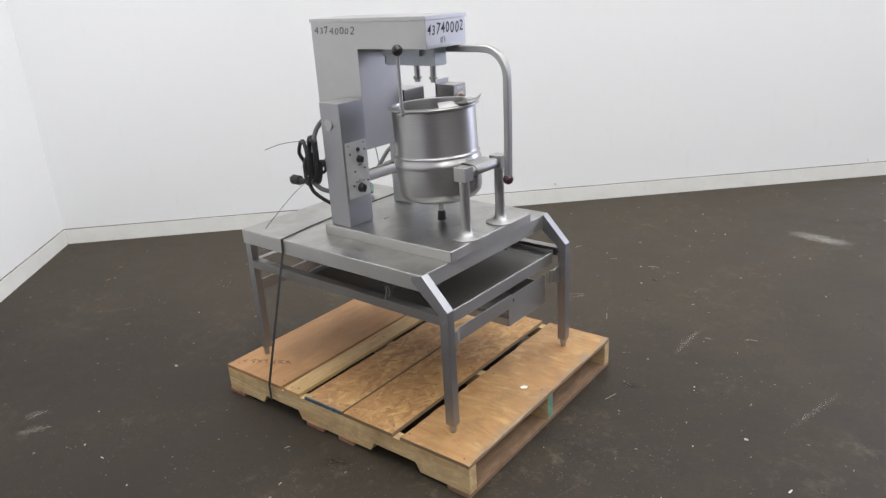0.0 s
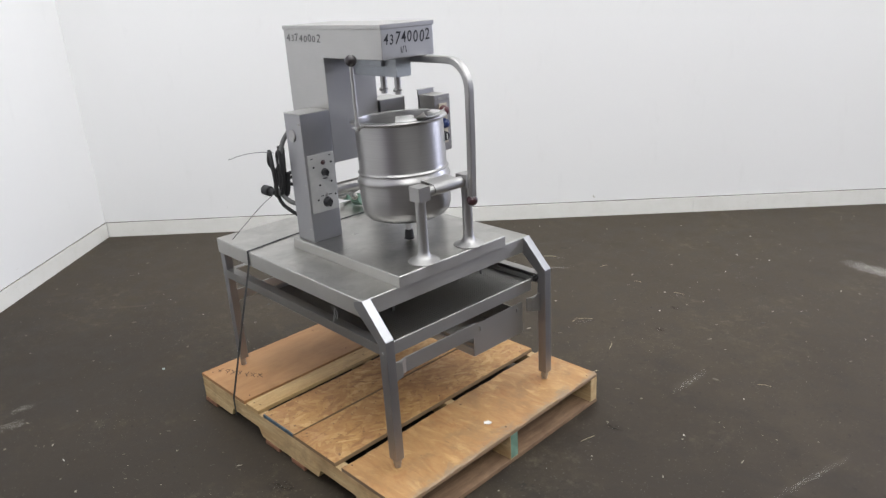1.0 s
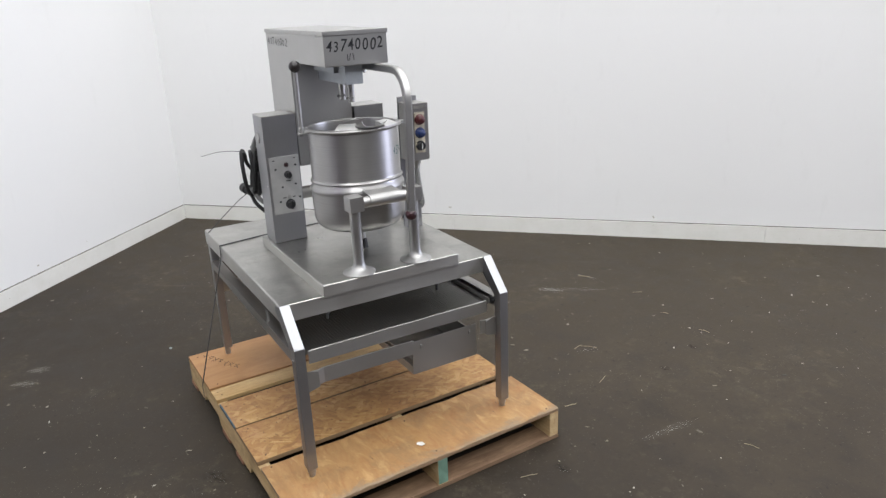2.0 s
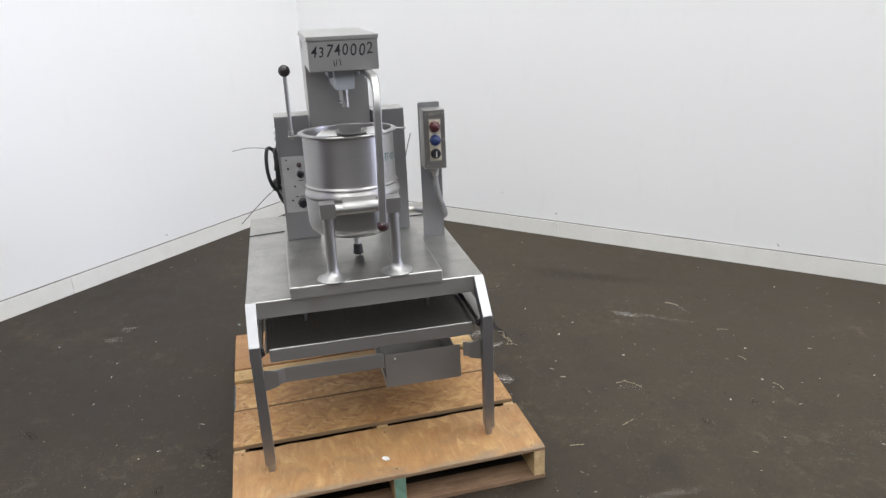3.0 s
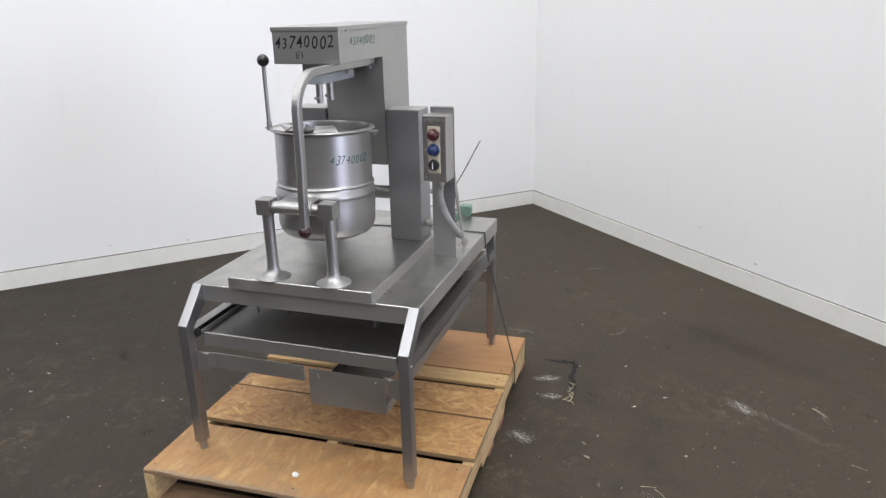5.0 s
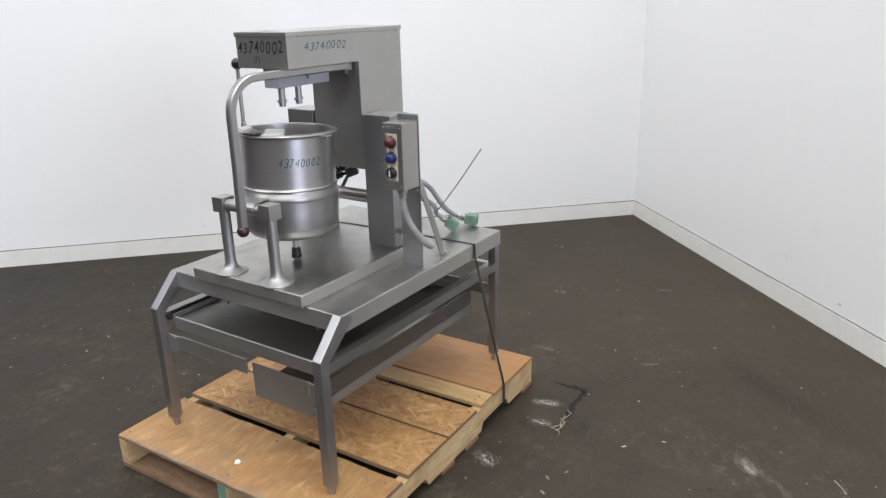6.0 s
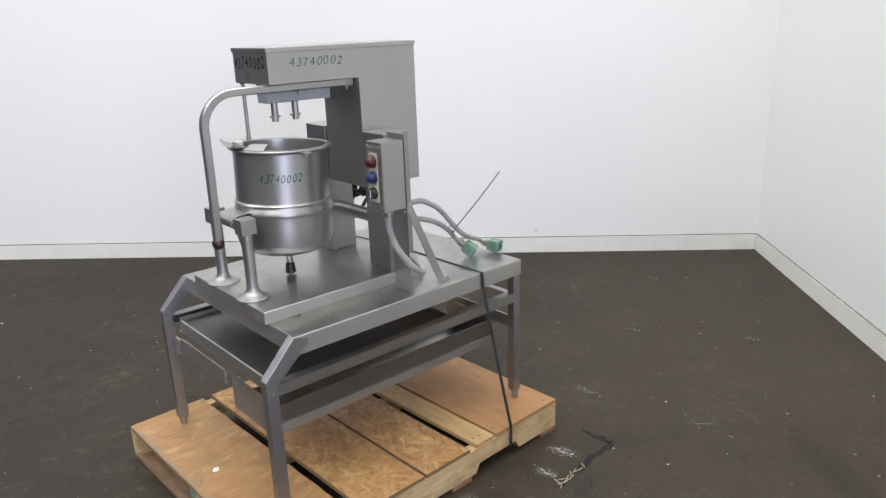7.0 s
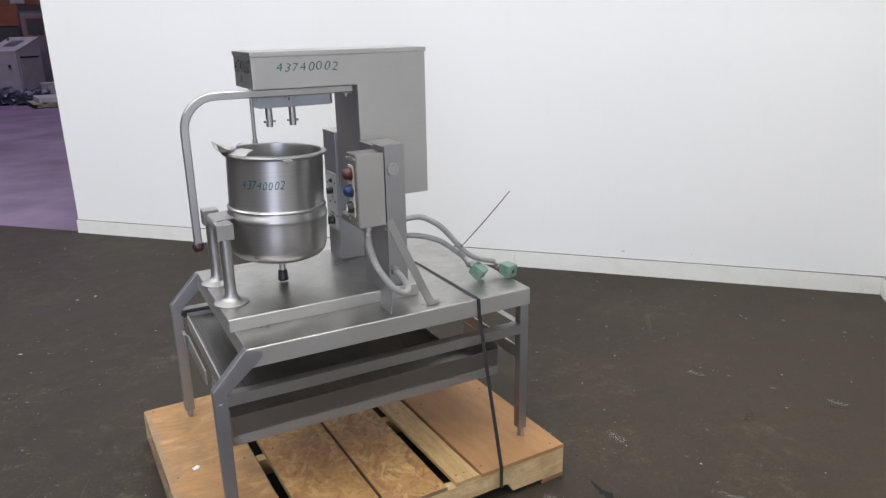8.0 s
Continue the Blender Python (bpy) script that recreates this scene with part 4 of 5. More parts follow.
part("trunnion_bar", rod(B(), (0.361, -0.079, 0.944), (0.361, 0.079, 0.944), 0.0185, 24), STEEL_CAST, MIXER)

# kettle
KC = Vector((0.165, 0, 0))
outer = [(0.004, 0.804), (0.05, 0.8042), (0.095, 0.8055), (0.118, 0.8085), (0.1340, 0.8160), (0.1462, 0.829), (0.1525, 0.849), (0.1540, 0.90), (0.1545, 0.934), (0.1560, 0.938), (0.1575, 0.943), (0.1572, 0.948),
         (0.1545, 0.955), (0.1515, 0.961), (0.1500, 0.965), (0.1500, 0.968), (0.1530, 0.970), (0.1540, 0.9725), (0.1524, 0.9755), (0.1490, 0.978), (0.1478, 0.984), (0.1475, 1.128),
         (0.1500, 1.134), (0.1590, 1.1365), (0.1615, 1.1395), (0.1600, 1.1430), (0.1520, 1.1460), (0.1440, 1.1450), (0.1420, 1.138)]
inner = [(0.1410, 1.10), (0.1410, 0.90), (0.130, 0.862), (0.09, 0.838), (0.004, 0.828)]
# the kettle leans back a little on its trunnion
LEAN = Matrix.Translation((0.168, -0.002, 0.9825)) @ Matrix.Rotation(radians(-2.2), 4, "Y") @ Matrix.Translation((-0.165, 0, -0.9725))


def leaning(bm):
    bmesh.ops.transform(bm, matrix=LEAN, verts=bm.verts)
    return bm


kettle = part("kettle", leaning(revolve(B(), outer + inner, KC, 96)), STEEL_KETTLE, MIXER, "polished round steel kettle with a ribbed jacket")
bm = B()
for s in (-1, 1):
    # a thin curved guard that rises inwards from the rim, its inner end folded down beside the channel
    grid = []
    for k in range(10):
        v = radians(17 + 26 * k / 9)
        row = []
        for j in range(5):
            q = j / 4
            r, z = 0.1590 - 0.045 * q, 1.1460 + 0.0135 * math.sin(q * math.pi / 2)
            row.append([bm.verts.new((KC.x + r * math.cos(v), s * r * math.sin(v), z + dz)) for dz in (0.0, -0.0022)])
        grid.append(row)
    for g0, g1 in zip(grid, grid[1:]):
        for j in range(4):
            bm.faces.new((g0[j][0], g0[j + 1][0], g1[j + 1][0], g1[j][0]))
            bm.faces.new((g0[j][1], g0[j + 1][1], g1[j + 1][1], g1[j][1]))
        for j in (0, 4):
            bm.faces.new((g0[j][0], g1[j][0], g1[j][1], g0[j][1]))
    low = [bm.verts.new((row[0].co.x, row[0].co.y, 1.1440)) for row in grid[0]]
    for j in range(4):
        bm.faces.new((grid[0][j][0], grid[0][j + 1][0], low[j + 1], low[j]))
        bm.faces.new((grid[9][j][0], grid[9][j + 1][0], grid[9][j + 1][1], grid[9][j][1]))
rows = []
for k in range(10):
    t = k / 9
    x, z, narrow = 0.292 + 0.048 * t, 1.1445 + 0.009 * t * t, 1 - 0.10 * t
    for dz in (0.0, -0.0022):
        rows.append([bm.verts.new((x + 0.006 * t * h / 0.011, y * narrow, z + h * (1 + 0.95 * t * t) + dz))
                     for y, h in ((-0.049, 0.0110), (-0.042, 0.0052), (-0.030, 0.0010), (0, 0.0), (0.030, 0.0010), (0.042, 0.0052), (0.049, 0.0110))])
for side in (rows[0::2], rows[1::2]):
    for r0, r1 in zip(side, side[1:]):
        for j in range(6):
            bm.faces.new((r0[j], r0[j + 1], r1[j + 1], r1[j]))
for j in range(6):
    bm.faces.new((rows[-2][j], rows[-2][j + 1], rows[-1][j + 1], rows[-1][j]))
part("spout", leaning(bm), STEEL_SPOUT, kettle, "shallow pouring spout with bright side wings")
for s in (-1, 1):
    bm = box(B(), 0.163, 0.190, *sorted((s * 0.150, s * 0.190)), 1.134, 1.1385, 0.001)
    rod(bm, (0.176, s * 0.180, 1.1265), (0.176, s * 0.180, 1.134), 0.004, 8)
    part("lug", leaning(bm), STEEL_CAST, kettle, "flat lug on the rim")
arc = [(0.361 + r * math.sin(radians(v)), 0.944 + r * math.cos(radians(v))) for r, turn in ((0.0225, (0, 20, 40, 60, 80, 100)), (0.0190, (100, 80, 60, 40, 20, 0))) for v in turn]
bm = prism(B(), [(0.300, 0.9705), (0.335, 0.9690)] + arc + [(0.335, 0.9655), (0.300, 0.9670)], "y", -0.053, 0.053, 0.0008)
part("saddle", bm, STEEL_CAST, kettle, "bent steel saddle lapped over the trunnion bar")
bm = rod(B(), (0.170, 0, 0.752), (0.170, 0, 0.820), 0.0105, 20)
part("drain_pipe", bm, STEEL_CAST, kettle)
bm = rod(B(), (0.170, 0, 0.7275), (0.170, 0, 0.759), 0.0168, 20, 0.0150)
rod(bm, (0.170, 0, 0.7275), (0.170, 0, 0.7335), 0.0182, 20)
rod(bm, (0.170, 0, 0.756), (0.170, 0, 0.763), 0.0135, 20)
part("drain_cap", bm, BLACK_PLASTIC, kettle, "black rubber drain cap")
bm = rod(B(), (0.170, 0, 0.7235), (0.170, 0, 0.730), 0.012, 20)
part("drain_ring", bm, BRASS, kettle)
num = lettering("43740002", 0.027, (Matrix.Identity(4), 0.135), 8, 0.25, -0.0001)
for v in num.verts:
    a = radians(59) + (v.co.x - 0.0675) / 0.1475
    v.co = (KC.x + 0.1481 * math.cos(a), 0.1481 * math.sin(a), 1.047 + v.co.y)
part("inventory_number", leaning(num), INK_GREEN, kettle, "teal marker figures round the kettle")
bm = sweep(B(), [(0.176, -0.181, 1.139), (0.1755, -0.1818, 1.24), (0.175, -0.182, 1.338)], circle(0.0062, 14))
rod(bm, (0.176, -0.181, 1.1385), (0.1758, -0.1812, 1.166), 0.0085, 14)
tilt = part("tilt_handle", bm, STEEL_CAST, MIXER, "upright round steel handle on the kettle rim")
part("ball", ball(B(), (0.175, -0.182, 1.352), 0.0185), BALL_BLACK, tilt, "black ball knob")


# ---- push-button station ----
STATION = thing("push_button_station", "grey push-button box on a bent steel bracket beside the mixer", "control box", (-0.05, 0.316, TOP))
SX0, SX1, SY0, SY1, SZ0, SZ1 = -0.052, 0.030, 0.279, 0.356, 0.963, 1.175
part("case", box(B(), SX0, SX1, SY0, SY1, SZ0, SZ1, 0.003), BOX_GREY, STATION)
face = part("face_plate", box(B(), SX1 + 0.0003, SX1 + 0.003, SY0 + 0.0005, SY1 - 0.0005, SZ0 + 0.004, SZ1 - 0.001, 0.001), STEEL_DARK, STATION)
part("legend_plate", box(B(), SX1 + 0.0032, SX1 + 0.0055, 0.297, 0.338, 0.994, 1.143, 0.001), CREAM, face, "worn cream legend plate")
part("name_plate", box(B(), SX1 + 0.0032, SX1 + 0.0045, 0.297, 0.338, 1.156, 1.166, 0.0005), BRASS, face, "small blank metal plate")
for y in (SY0 + 0.008, SY1 - 0.008):
    for z in (SZ0 + 0.016, 1.068, SZ1 - 0.014):
        part("screw", rod(B(), (SX1 + 0.003, y, z), (SX1 + 0.0055, y, z), 0.0034, 8), STEEL_CAST, face)
for z, mat, label in ((1.117, RED_LENS, "domed red lamp"), (1.069, BLUE_LENS, "domed blue lamp")):
    prof = [(0.0195, 0), (0.0195, 0.004), (0.0175, 0.006), (0.017, 0.013), (0.0155, 0.018), (0.011, 0.0225), (0.005, 0.0245), (0.0006, 0.025)]
    part("lamp", revolve(B(), prof, (SX1 + 0.0055, 0.317, z), 24, Matrix.Rotation(radians(90), 4, "Y")), mat, face, label)
bm = rod(B(), (SX1 + 0.0055, 0.317, 1.021), (SX1 + 0.020, 0.317, 1.021), 0.0185, 24, 0.0165)
knob = part("selector_knob", bm, BLACK_PLASTIC, STATION, "black selector switch")
part("switch_lever", box(B(), SX1 + 0.0202, SX1 + 0.0232, 0.3155, 0.3185, 1.010, 1.031, 0.001), WHITE_LEVER, knob, "white lever")
bm = box(B(), -0.0585, -0.0545, 0.277, 0.357, TOP + 0.0005, 1.190, 0.001)
box(bm, -0.066, -0.0465, 0.280, 0.352, 1.1895, 1.1925, 0.001, Matrix.Translation((0, 0, 0)))
part("bracket", bm, STEEL_UP, STATION, "flat steel bracket standing on the table")
bm = sweep(B(), [(-0.062, 0.351, 0.972), (-0.075, 0.350, 0.945), (-0.195, 0.345, TOP + 0.006), (-0.225, 0.344, TOP + 0.003)], [(0.0125, -0.0018), (0.0125, 0.0018), (-0.0125, 0.0018), (-0.0125, -0.0018)])
part("brace", bm, STEEL, STATION, "slanting flat steel brace")
part("bolt", rod(B(), (-0.0545, 0.345, 0.948), (-0.050, 0.345, 0.948), 0.006, 6), STEEL_CAST, STATION)
bm = rod(B(), (-0.008, 0.320, 0.944), (-0.008, 0.320, 0.9632), 0.0165, 20)
rod(bm, (-0.008, 0.320, 0.930), (-0.008, 0.320, 0.946), 0.0135, 8)
part("fitting", bm, BRASS, STATION, "plated conduit fitting")
line = spline([(-0.008, 0.320, 0.935), (-0.010, 0.324, 0.890), (-0.026, 0.340, 0.830), (-0.062, 0.364, 0.770), (-0.100, 0.362, 0.745), (-0.125, 0.330, 0.748), (-0.127, 0.285, 0.765), (-0.125, 0.252, 0.775)])
part("conduit", sweep(B(), line, circle(0.0105, 12)), GREY_CONDUIT, STATION, "curved grey conduit")
bm = rod(B(), (-0.125, 0.2285, 0.775), (-0.125, 0.256, 0.775), 0.0145, 16)
part("fitting", bm, BRASS, STATION, "plated conduit fitting")


# ---- supply cables ----
def plug(parent, c, d):
    """A squat green plug with a dark socket, pointing along d."""
    d = Vector(d).normalized()
    m = Matrix.Translation(c) @ d.to_track_quat("X", "Z").to_matrix().to_4x4()
    bm = B()
    box(bm, -0.025, 0.024, -0.0225, 0.0225, -0.0225, 0.0225, 0.008)
    for v in bm.verts:
        back = max(0.0, -v.co.x / 0.024)
        v.co.y *= 1 - 0.12 * back
        v.co.z *= 1 - 0.12 * back
        v.co = m @ v.co
    p = part("plug", bm, GREEN_PLUG, parent, "squat green plug")
    part("socket_hole", rod(B(), m @ Vector((0.0232, 0, 0)), m @ Vector((0.0254, 0, 0)), 0.0062, 12), BLACK_PLASTIC, p)
    bm = rod(B(), m @ Vector((-0.052, 0, 0)), m @ Vector((-0.024, 0, 0)), 0.0125, 12)
    rod(bm, m @ Vector((-0.044, 0, 0)), m @ Vector((-0.034, 0, 0)), 0.0155, 8)
    part("fitting", bm, BRASS, parent, "plated cable gland")
    return m @ Vector((-0.05, 0, 0))


for line, c, d in (
        ([(-0.1735, 0.19, 0.923), (-0.226, 0.205, 0.929), (-0.263, 0.212, 0.916), (-0.309, 0.222, 0.882), (-0.375, 0.228, 0.805), (-0.430, 0.226, 0.762)], (-0.543, 0.252, 0.7085), (-0.22, 0.96, -0.12)),
        ([(-0.1735, 0.185, 0.868), (-0.205, 0.194, 0.868), (-0.255, 0.198, 0.857), (-0.311, 0.202, 0.833), (-0.362, 0.204, 0.794)], (-0.440, 0.226, 0.7135), (-0.42, 0.66, -0.52))):
    cable = thing("supply_cable", "grey sheathed cable with a green plug lying on the stand", "cable", (c[0], c[1], TOP), "supply cables")
    end = plug(cable, c, d)
    part("sheath", sweep(B(), spline(line + [tuple(end - Vector(d).normalized() * 0.022 + Vector((0, 0, 0.004))), tuple(end)]), circle(0.0092, 12)), GREY_CONDUIT, cable, "grey cable sheath")
    if c[0] < -0.5:
        u, v = Vector((0, 0.68, 0.73)), Vector((0.57, -0.58, 0.54))
        ring = [Vector((-0.366, 0.2155, 0.803)) + u * 0.0275 * math.cos(a) + v * 0.0115 * math.sin(a) for a in [2 * math.pi * k / 14 for k in range(15)]]
        bm = sweep(B(), ring, [(0.0008, -0.0025), (0.0008, 0.0025), (-0.0008, 0.0025), (-0.0008, -0.0025)])
        sweep(bm, spline([(-0.366, 0.236, 0.812), (-0.42, 0.276, 0.890), (-0.470, 0.306, 0.960), (-0.498, 0.325, 1.003)]), [(0.0007, -0.002), (0.0007, 0.002), (-0.0007, 0.002), (-0.0007, -0.002)])
        part("cable_tie", bm, ZIP, cable, "dark cable tie with a long tail")

COIL = thing("coiled_power_cord", "black power cord coiled and tied behind the upright", "cable", (-0.25, -0.24, TOP))
rng = random.Random(11)
line = []
for k in range(66):
    a = 2 * math.pi * k / 13
    wide = 1.0 if k < 30 else 0.42
    w, h = (0.046 + 0.005 * math.sin(k * 0.7)) * wide, 0.082 + 0.007 * math.cos(k * 1.3)
    cx = -0.262 if k < 30 else -0.236
    line.append((cx + w * math.cos(a) + 0.006 * math.sin(0.5 * k), -0.229 + 0.012 * math.sin(0.31 * k) - 0.018 * math.cos(a) * wide - (0.022 if 6 < k < 20 else 0.0), 0.957 + h * math.sin(a)))
part("coil", sweep(B(), spline(line, 3), circle(0.0072, 8)), BLACK_RUBBER, COIL, "bundled black cord")
part("lead", sweep(B(), spline([(-0.262, -0.250, 0.880), (-0.250, -0.238, 0.835), (-0.215, -0.200, 0.790), (-0.1735, -0.17, 0.770)]), circle(0.0072, 8)), BLACK_RUBBER, COIL)
part("grey_lead", sweep(B(), spline([(-0.262, -0.246, 0.890), (-0.225, -0.225, 0.850), (-0.190, -0.205, 0.838), (-0.1735, -0.19, 0.838)]), circle(0.0085, 10)), GREY_DARK, COIL, "grey sheathed lead")
part("grey_loop", sweep(B(), spline([(-0.228, -0.240, 0.990), (-0.222, -0.226, 1.060), (-0.196, -0.205, 1.105), (-0.1735, -0.190, 1.112)]), circle(0.0085, 10)), GREY_DARK, COIL, "grey sheathed lead")
bm = rod(B(), (-0.352, -0.250, 0.877), (-0.312, -0.248, 0.876), 0.0185, 18)
rod(bm, (-0.314, -0.248, 0.876), (-0.286, -0.247, 0.874), 0.013, 14, 0.009)
plug_ob = part("plug", bm, BLACK_RUBBER, COIL, "black round plug")
bm = B()
for y, z in ((-0.255, 0.883), (-0.243, 0.883), (-0.249, 0.870)):
    box(bm, -0.366, -0.352, y - 0.0015, y + 0.0015, z - 0.003, z + 0.003, 0.0005)
part("pins", bm, BRASS, plug_ob)
m = Matrix.Translation((-0.280, -0.123, 0.918)) @ Matrix.Rotation(radians(35), 4, "Z") @ Matrix.Rotation(radians(20), 4, "X")
dark = part("dark_plug", box(B(), -0.019, 0.019, -0.024, 0.022, -0.019, 0.019, 0.006, m), plain("dark_green_plug", (0.045, 0.06, 0.05), 0.5), COIL, "dark grey-green plug hanging behind the uprights")
part("socket_hole", rod(B(), m @ Vector((0, 0.0222, 0)), m @ Vector((0, 0.0228, 0)), 0.006, 12), BLACK_PLASTIC, dark)
for dz, dx in ((0.0, 0.0), (0.014, 0.012), (-0.016, 0.02)):
    line = [(-0.255 + dx, -0.222, 0.930 + dz), (-0.262 + dx, -0.190, 0.925 + 1.4 * dz), (-0.272 + dx * 0.5, -0.160, 0.920 + dz), (-0.280, -0.138, 0.917 + 0.4 * dz)]
    part("strand", sweep(B(), spline(line), circle(0.0062, 8)), BLACK_RUBBER, COIL)
part("grey_lead", sweep(B(), spline([(-0.272, -0.136, 0.905), (-0.258, -0.150, 0.868), (-0.225, -0.162, 0.822), (-0.1735, -0.165, 0.800)]), circle(0.007, 10)), GREY_DARK, COIL, "grey sheathed lead")
tie = [(0.0006, -0.0014), (0.0006, 0.0014), (-0.0006, 0.0014), (-0.0006, -0.0014)]
part("cable_tie", sweep(B(), spline([(-0.226, -0.262, 1.034), (-0.250, -0.300, 1.040), (-0.275, -0.350, 1.038), (-0.298, -0.400, 1.026)]), tie), ZIP, COIL, "cable tie tail")
part("cable_tie", sweep(B(), spline([(-0.276, -0.256, 0.874), (-0.305, -0.300, 0.832), (-0.335, -0.360, 0.770), (-0.357, -0.405, 0.722)]), tie), ZIP, COIL, "cable tie tail")

# ---- strap over the stand ----
STRAP = thing("black_strap", "narrow black plastic strap tying the stand to the pallet", "strap", (-0.34, 0, 0.05))
def strap_run(points):
    """A flat band whose width lies along x."""
    bm = B()
    rows = []
    for i, p in enumerate(points):
        p = Vector(p)
        d = (Vector(points[min(i + 1, len(points) - 1)]) - Vector(points[max(i - 1, 0)])).normalized()
        wide = Vector((1, 0, 0)) - d * d.x
        wide.normalize()
        n = d.cross(wide) * 0.0003
        rows.append([bm.verts.new(p + wide * a + n * b) for a, b in ((-0.0065, -1), (0.0065, -1), (0.0065, 1), (-0.0065, 1))])
    for r0, r1 in zip(rows, rows[1:]):
        for i in range(4):
            bm.faces.new((r0[i], r0[(i + 1) % 4], r1[(i + 1) % 4], r1[i]))
    bm.faces.new(rows[0][::-1])
    bm.faces.new(rows[-1])
    return bm


part("band", strap_run([(-0.298, -HW - 0.0015, TOP + 0.0012), (-0.325, -0.2, TOP + 0.0014), (-0.340, 0.0, TOP + 0.0014), (-0.343, 0.2, TOP + 0.0014), (-0.346, HW + 0.0015, TOP + 0.0012)]), BLACK_RUBBER, STRAP)
part("band", strap_run([(-0.298, -HW - 0.0015, TOP + 0.001), (-0.299, -HW - 0.004, TOP - 0.05), (-0.306, -0.455, 0.38), (-0.313, -0.525, 0.124), (-0.314, -0.525, 0.052)]), BLACK_RUBBER, STRAP)
part("band", strap_run([(-0.346, HW + 0.0015, TOP + 0.001), (-0.348, HW + 0.004, TOP - 0.05), (-0.354, 0.44, 0.38), (-0.360, 0.503, 0.124), (-0.360, 0.503, 0.052)]), BLACK_RUBBER, STRAP)


# ---- marks on the table ----
bm = B()
bmesh.ops.create_grid(bm, x_segments=2, y_segments=2, size=0.5, matrix=Matrix.Translation((-0.205, 0.338, TOP + 0.0009)) @ Matrix.Diagonal((0.12, 0.07, 1, 1)))
part("rust_stain", bm, RUST, STATION, "brown rust residue round the foot of the brace")


# ---- marks and litter on the floor ----
def crack(points, seed):
    """A ragged broken line: wide crumbled stretches and hair-thin ones."""
    rng = random.Random(seed)
    bm, rows = B(), []
    pts = [Vector((*p, 0)) for p in points]
    line = []
    for a, b in zip(pts, pts[1:]):
        n = max(6, int((b - a).length / 0.006))
        line += [a.lerp(b, i / n) for i in range(n)]
    line.append(pts[-1])
    w, off = 0.003, 0.0
    for i, p in enumerate(line):
        d = (line[min(i + 1, len(line) - 1)] - line[max(i - 1, 0)]).normalized()
        n = Vector((-d.y, d.x, 0))
        w = min(0.016, max(0.004, w + rng.uniform(-0.0035, 0.0035)))
        off = max(-0.007, min(0.007, off + rng.uniform(-0.004, 0.004)))
        up = Vector((0, 0, 0.0012))
        rows.append([bm.verts.new(p + n * (off + w * rng.uniform(0.5, 1.2)) + up), bm.verts.new(p + n * (off - w * rng.uniform(0.5, 1.2)) + up)])
    for (a, b), (c, d) in zip(rows, rows[1:]):
        bm.faces.new((a, b, d, c))
    return bm


alone("floor_crack", crack([(-0.69, 0.565), (-0.685, 0.64), (-0.680, 0.705), (-0.60, 0.708), (-0.52, 0.715), (-0.43, 0.720), (-0.345, 0.733)], 3), PITCH, "dark broken line of an old patch in the floor", "crack", "structure")


def scuff(x, y, length, width, deg):
    m = Matrix.Translation((x, y, 0.0016)) @ Matrix.Rotation(radians(deg), 4, "Z")
    bm = B()
    bmesh.ops.create_grid(bm, x_segments=2, y_segments=2, size=0.5, matrix=Matrix.Diagonal((length, width, 1, 1)))
    ob = alone("floor_scuff", bm, SCUFF, "chalky white scuff on the dark floor", "scuff", "structure")
    ob.matrix_basis = m
    return ob


# ragged black spots, the first two close beside the pallet
for x, y, length, width, deg in ((0.13, -0.60, 0.13, 0.09, 30), (0.30, -0.76, 0.07, 0.05, 0), (0.46, 1.22, 0.06, 0.05, 20), (0.39, 1.47, 0.06, 0.05, 0), (-0.68, 0.70, 0.10, 0.06, 40),
                                 (-0.44, 0.80, 0.07, 0.04, 70), (-1.5, 0.55, 0.12, 0.05, 30), (0.9, -1.1, 0.09, 0.05, 10), (-0.2, -1.3, 0.11, 0.06, 50), (0.75, 0.42, 0.08, 0.05, 15)):
    ob = scuff(x, y, length, width, deg)
    ob.data.materials[0] = BLACK_SPOT
    tagged(ob, "ragged black spot on the floor", "stain", "", "structure")
    ob.name = "floor_spot"
for x, y, length, width, deg in ((-1.07, 1.35, 0.85, 0.17, 53), (-0.95, 1.083, 0.10, 0.05, 20)):
    ob = scuff(x, y, length, width, deg)
    ob.data.materials[0] = TYRE_SMEAR
    tagged(ob, "soft black tyre smear across the brown floor", "tyre mark", "", "structure")
    ob.name = "tyre_mark"
for x, y, length, width, deg in ((-0.948, 0.399, 0.13, 0.07, 95), (-1.037, 0.854, 0.15, 0.03, 130), (-1.901, 0.648, 0.13, 0.06, 120), (-1.605, 0.173, 0.12, 0.05, 115)):
    scuff(x, y, length, width, deg)
SCUFFS = []
for x, y, length, width, deg in ((0.95, 2.55, 0.46, 0.16, -11), (1.37, 0.60, 0.42, 0.035, 76), (0.79, 0.89, 0.34, 0.05, 88), (-1.01, -1.15, 0.13, 0.09, 68),
                                 (-1.12, -1.09, 0.11, 0.08, 82), (-0.42, 1.50, 0.50, 0.05, 51), (-0.50, 1.37, 0.16, 0.08, 45), (-0.51, 1.66, 0.20, 0.04, 11),
                                 (-0.52, 0.61, 0.15, 0.07, 109), (-0.38, 0.65, 0.11, 0.06, 105), (-0.07, 0.59, 0.13, 0.09, 71), (0.15, 1.07, 0.14, 0.05, 69)):
    ob = scuff(x, y, length, width, deg)
    if width > 0.055 and x > -0.9:
        ob.data.materials[0] = SCUFF_BRIGHT
    elif width < 0.055:
        ob.data.materials[0] = SCUFF_FAINT
    SCUFFS.append((x, y, length, width, deg))

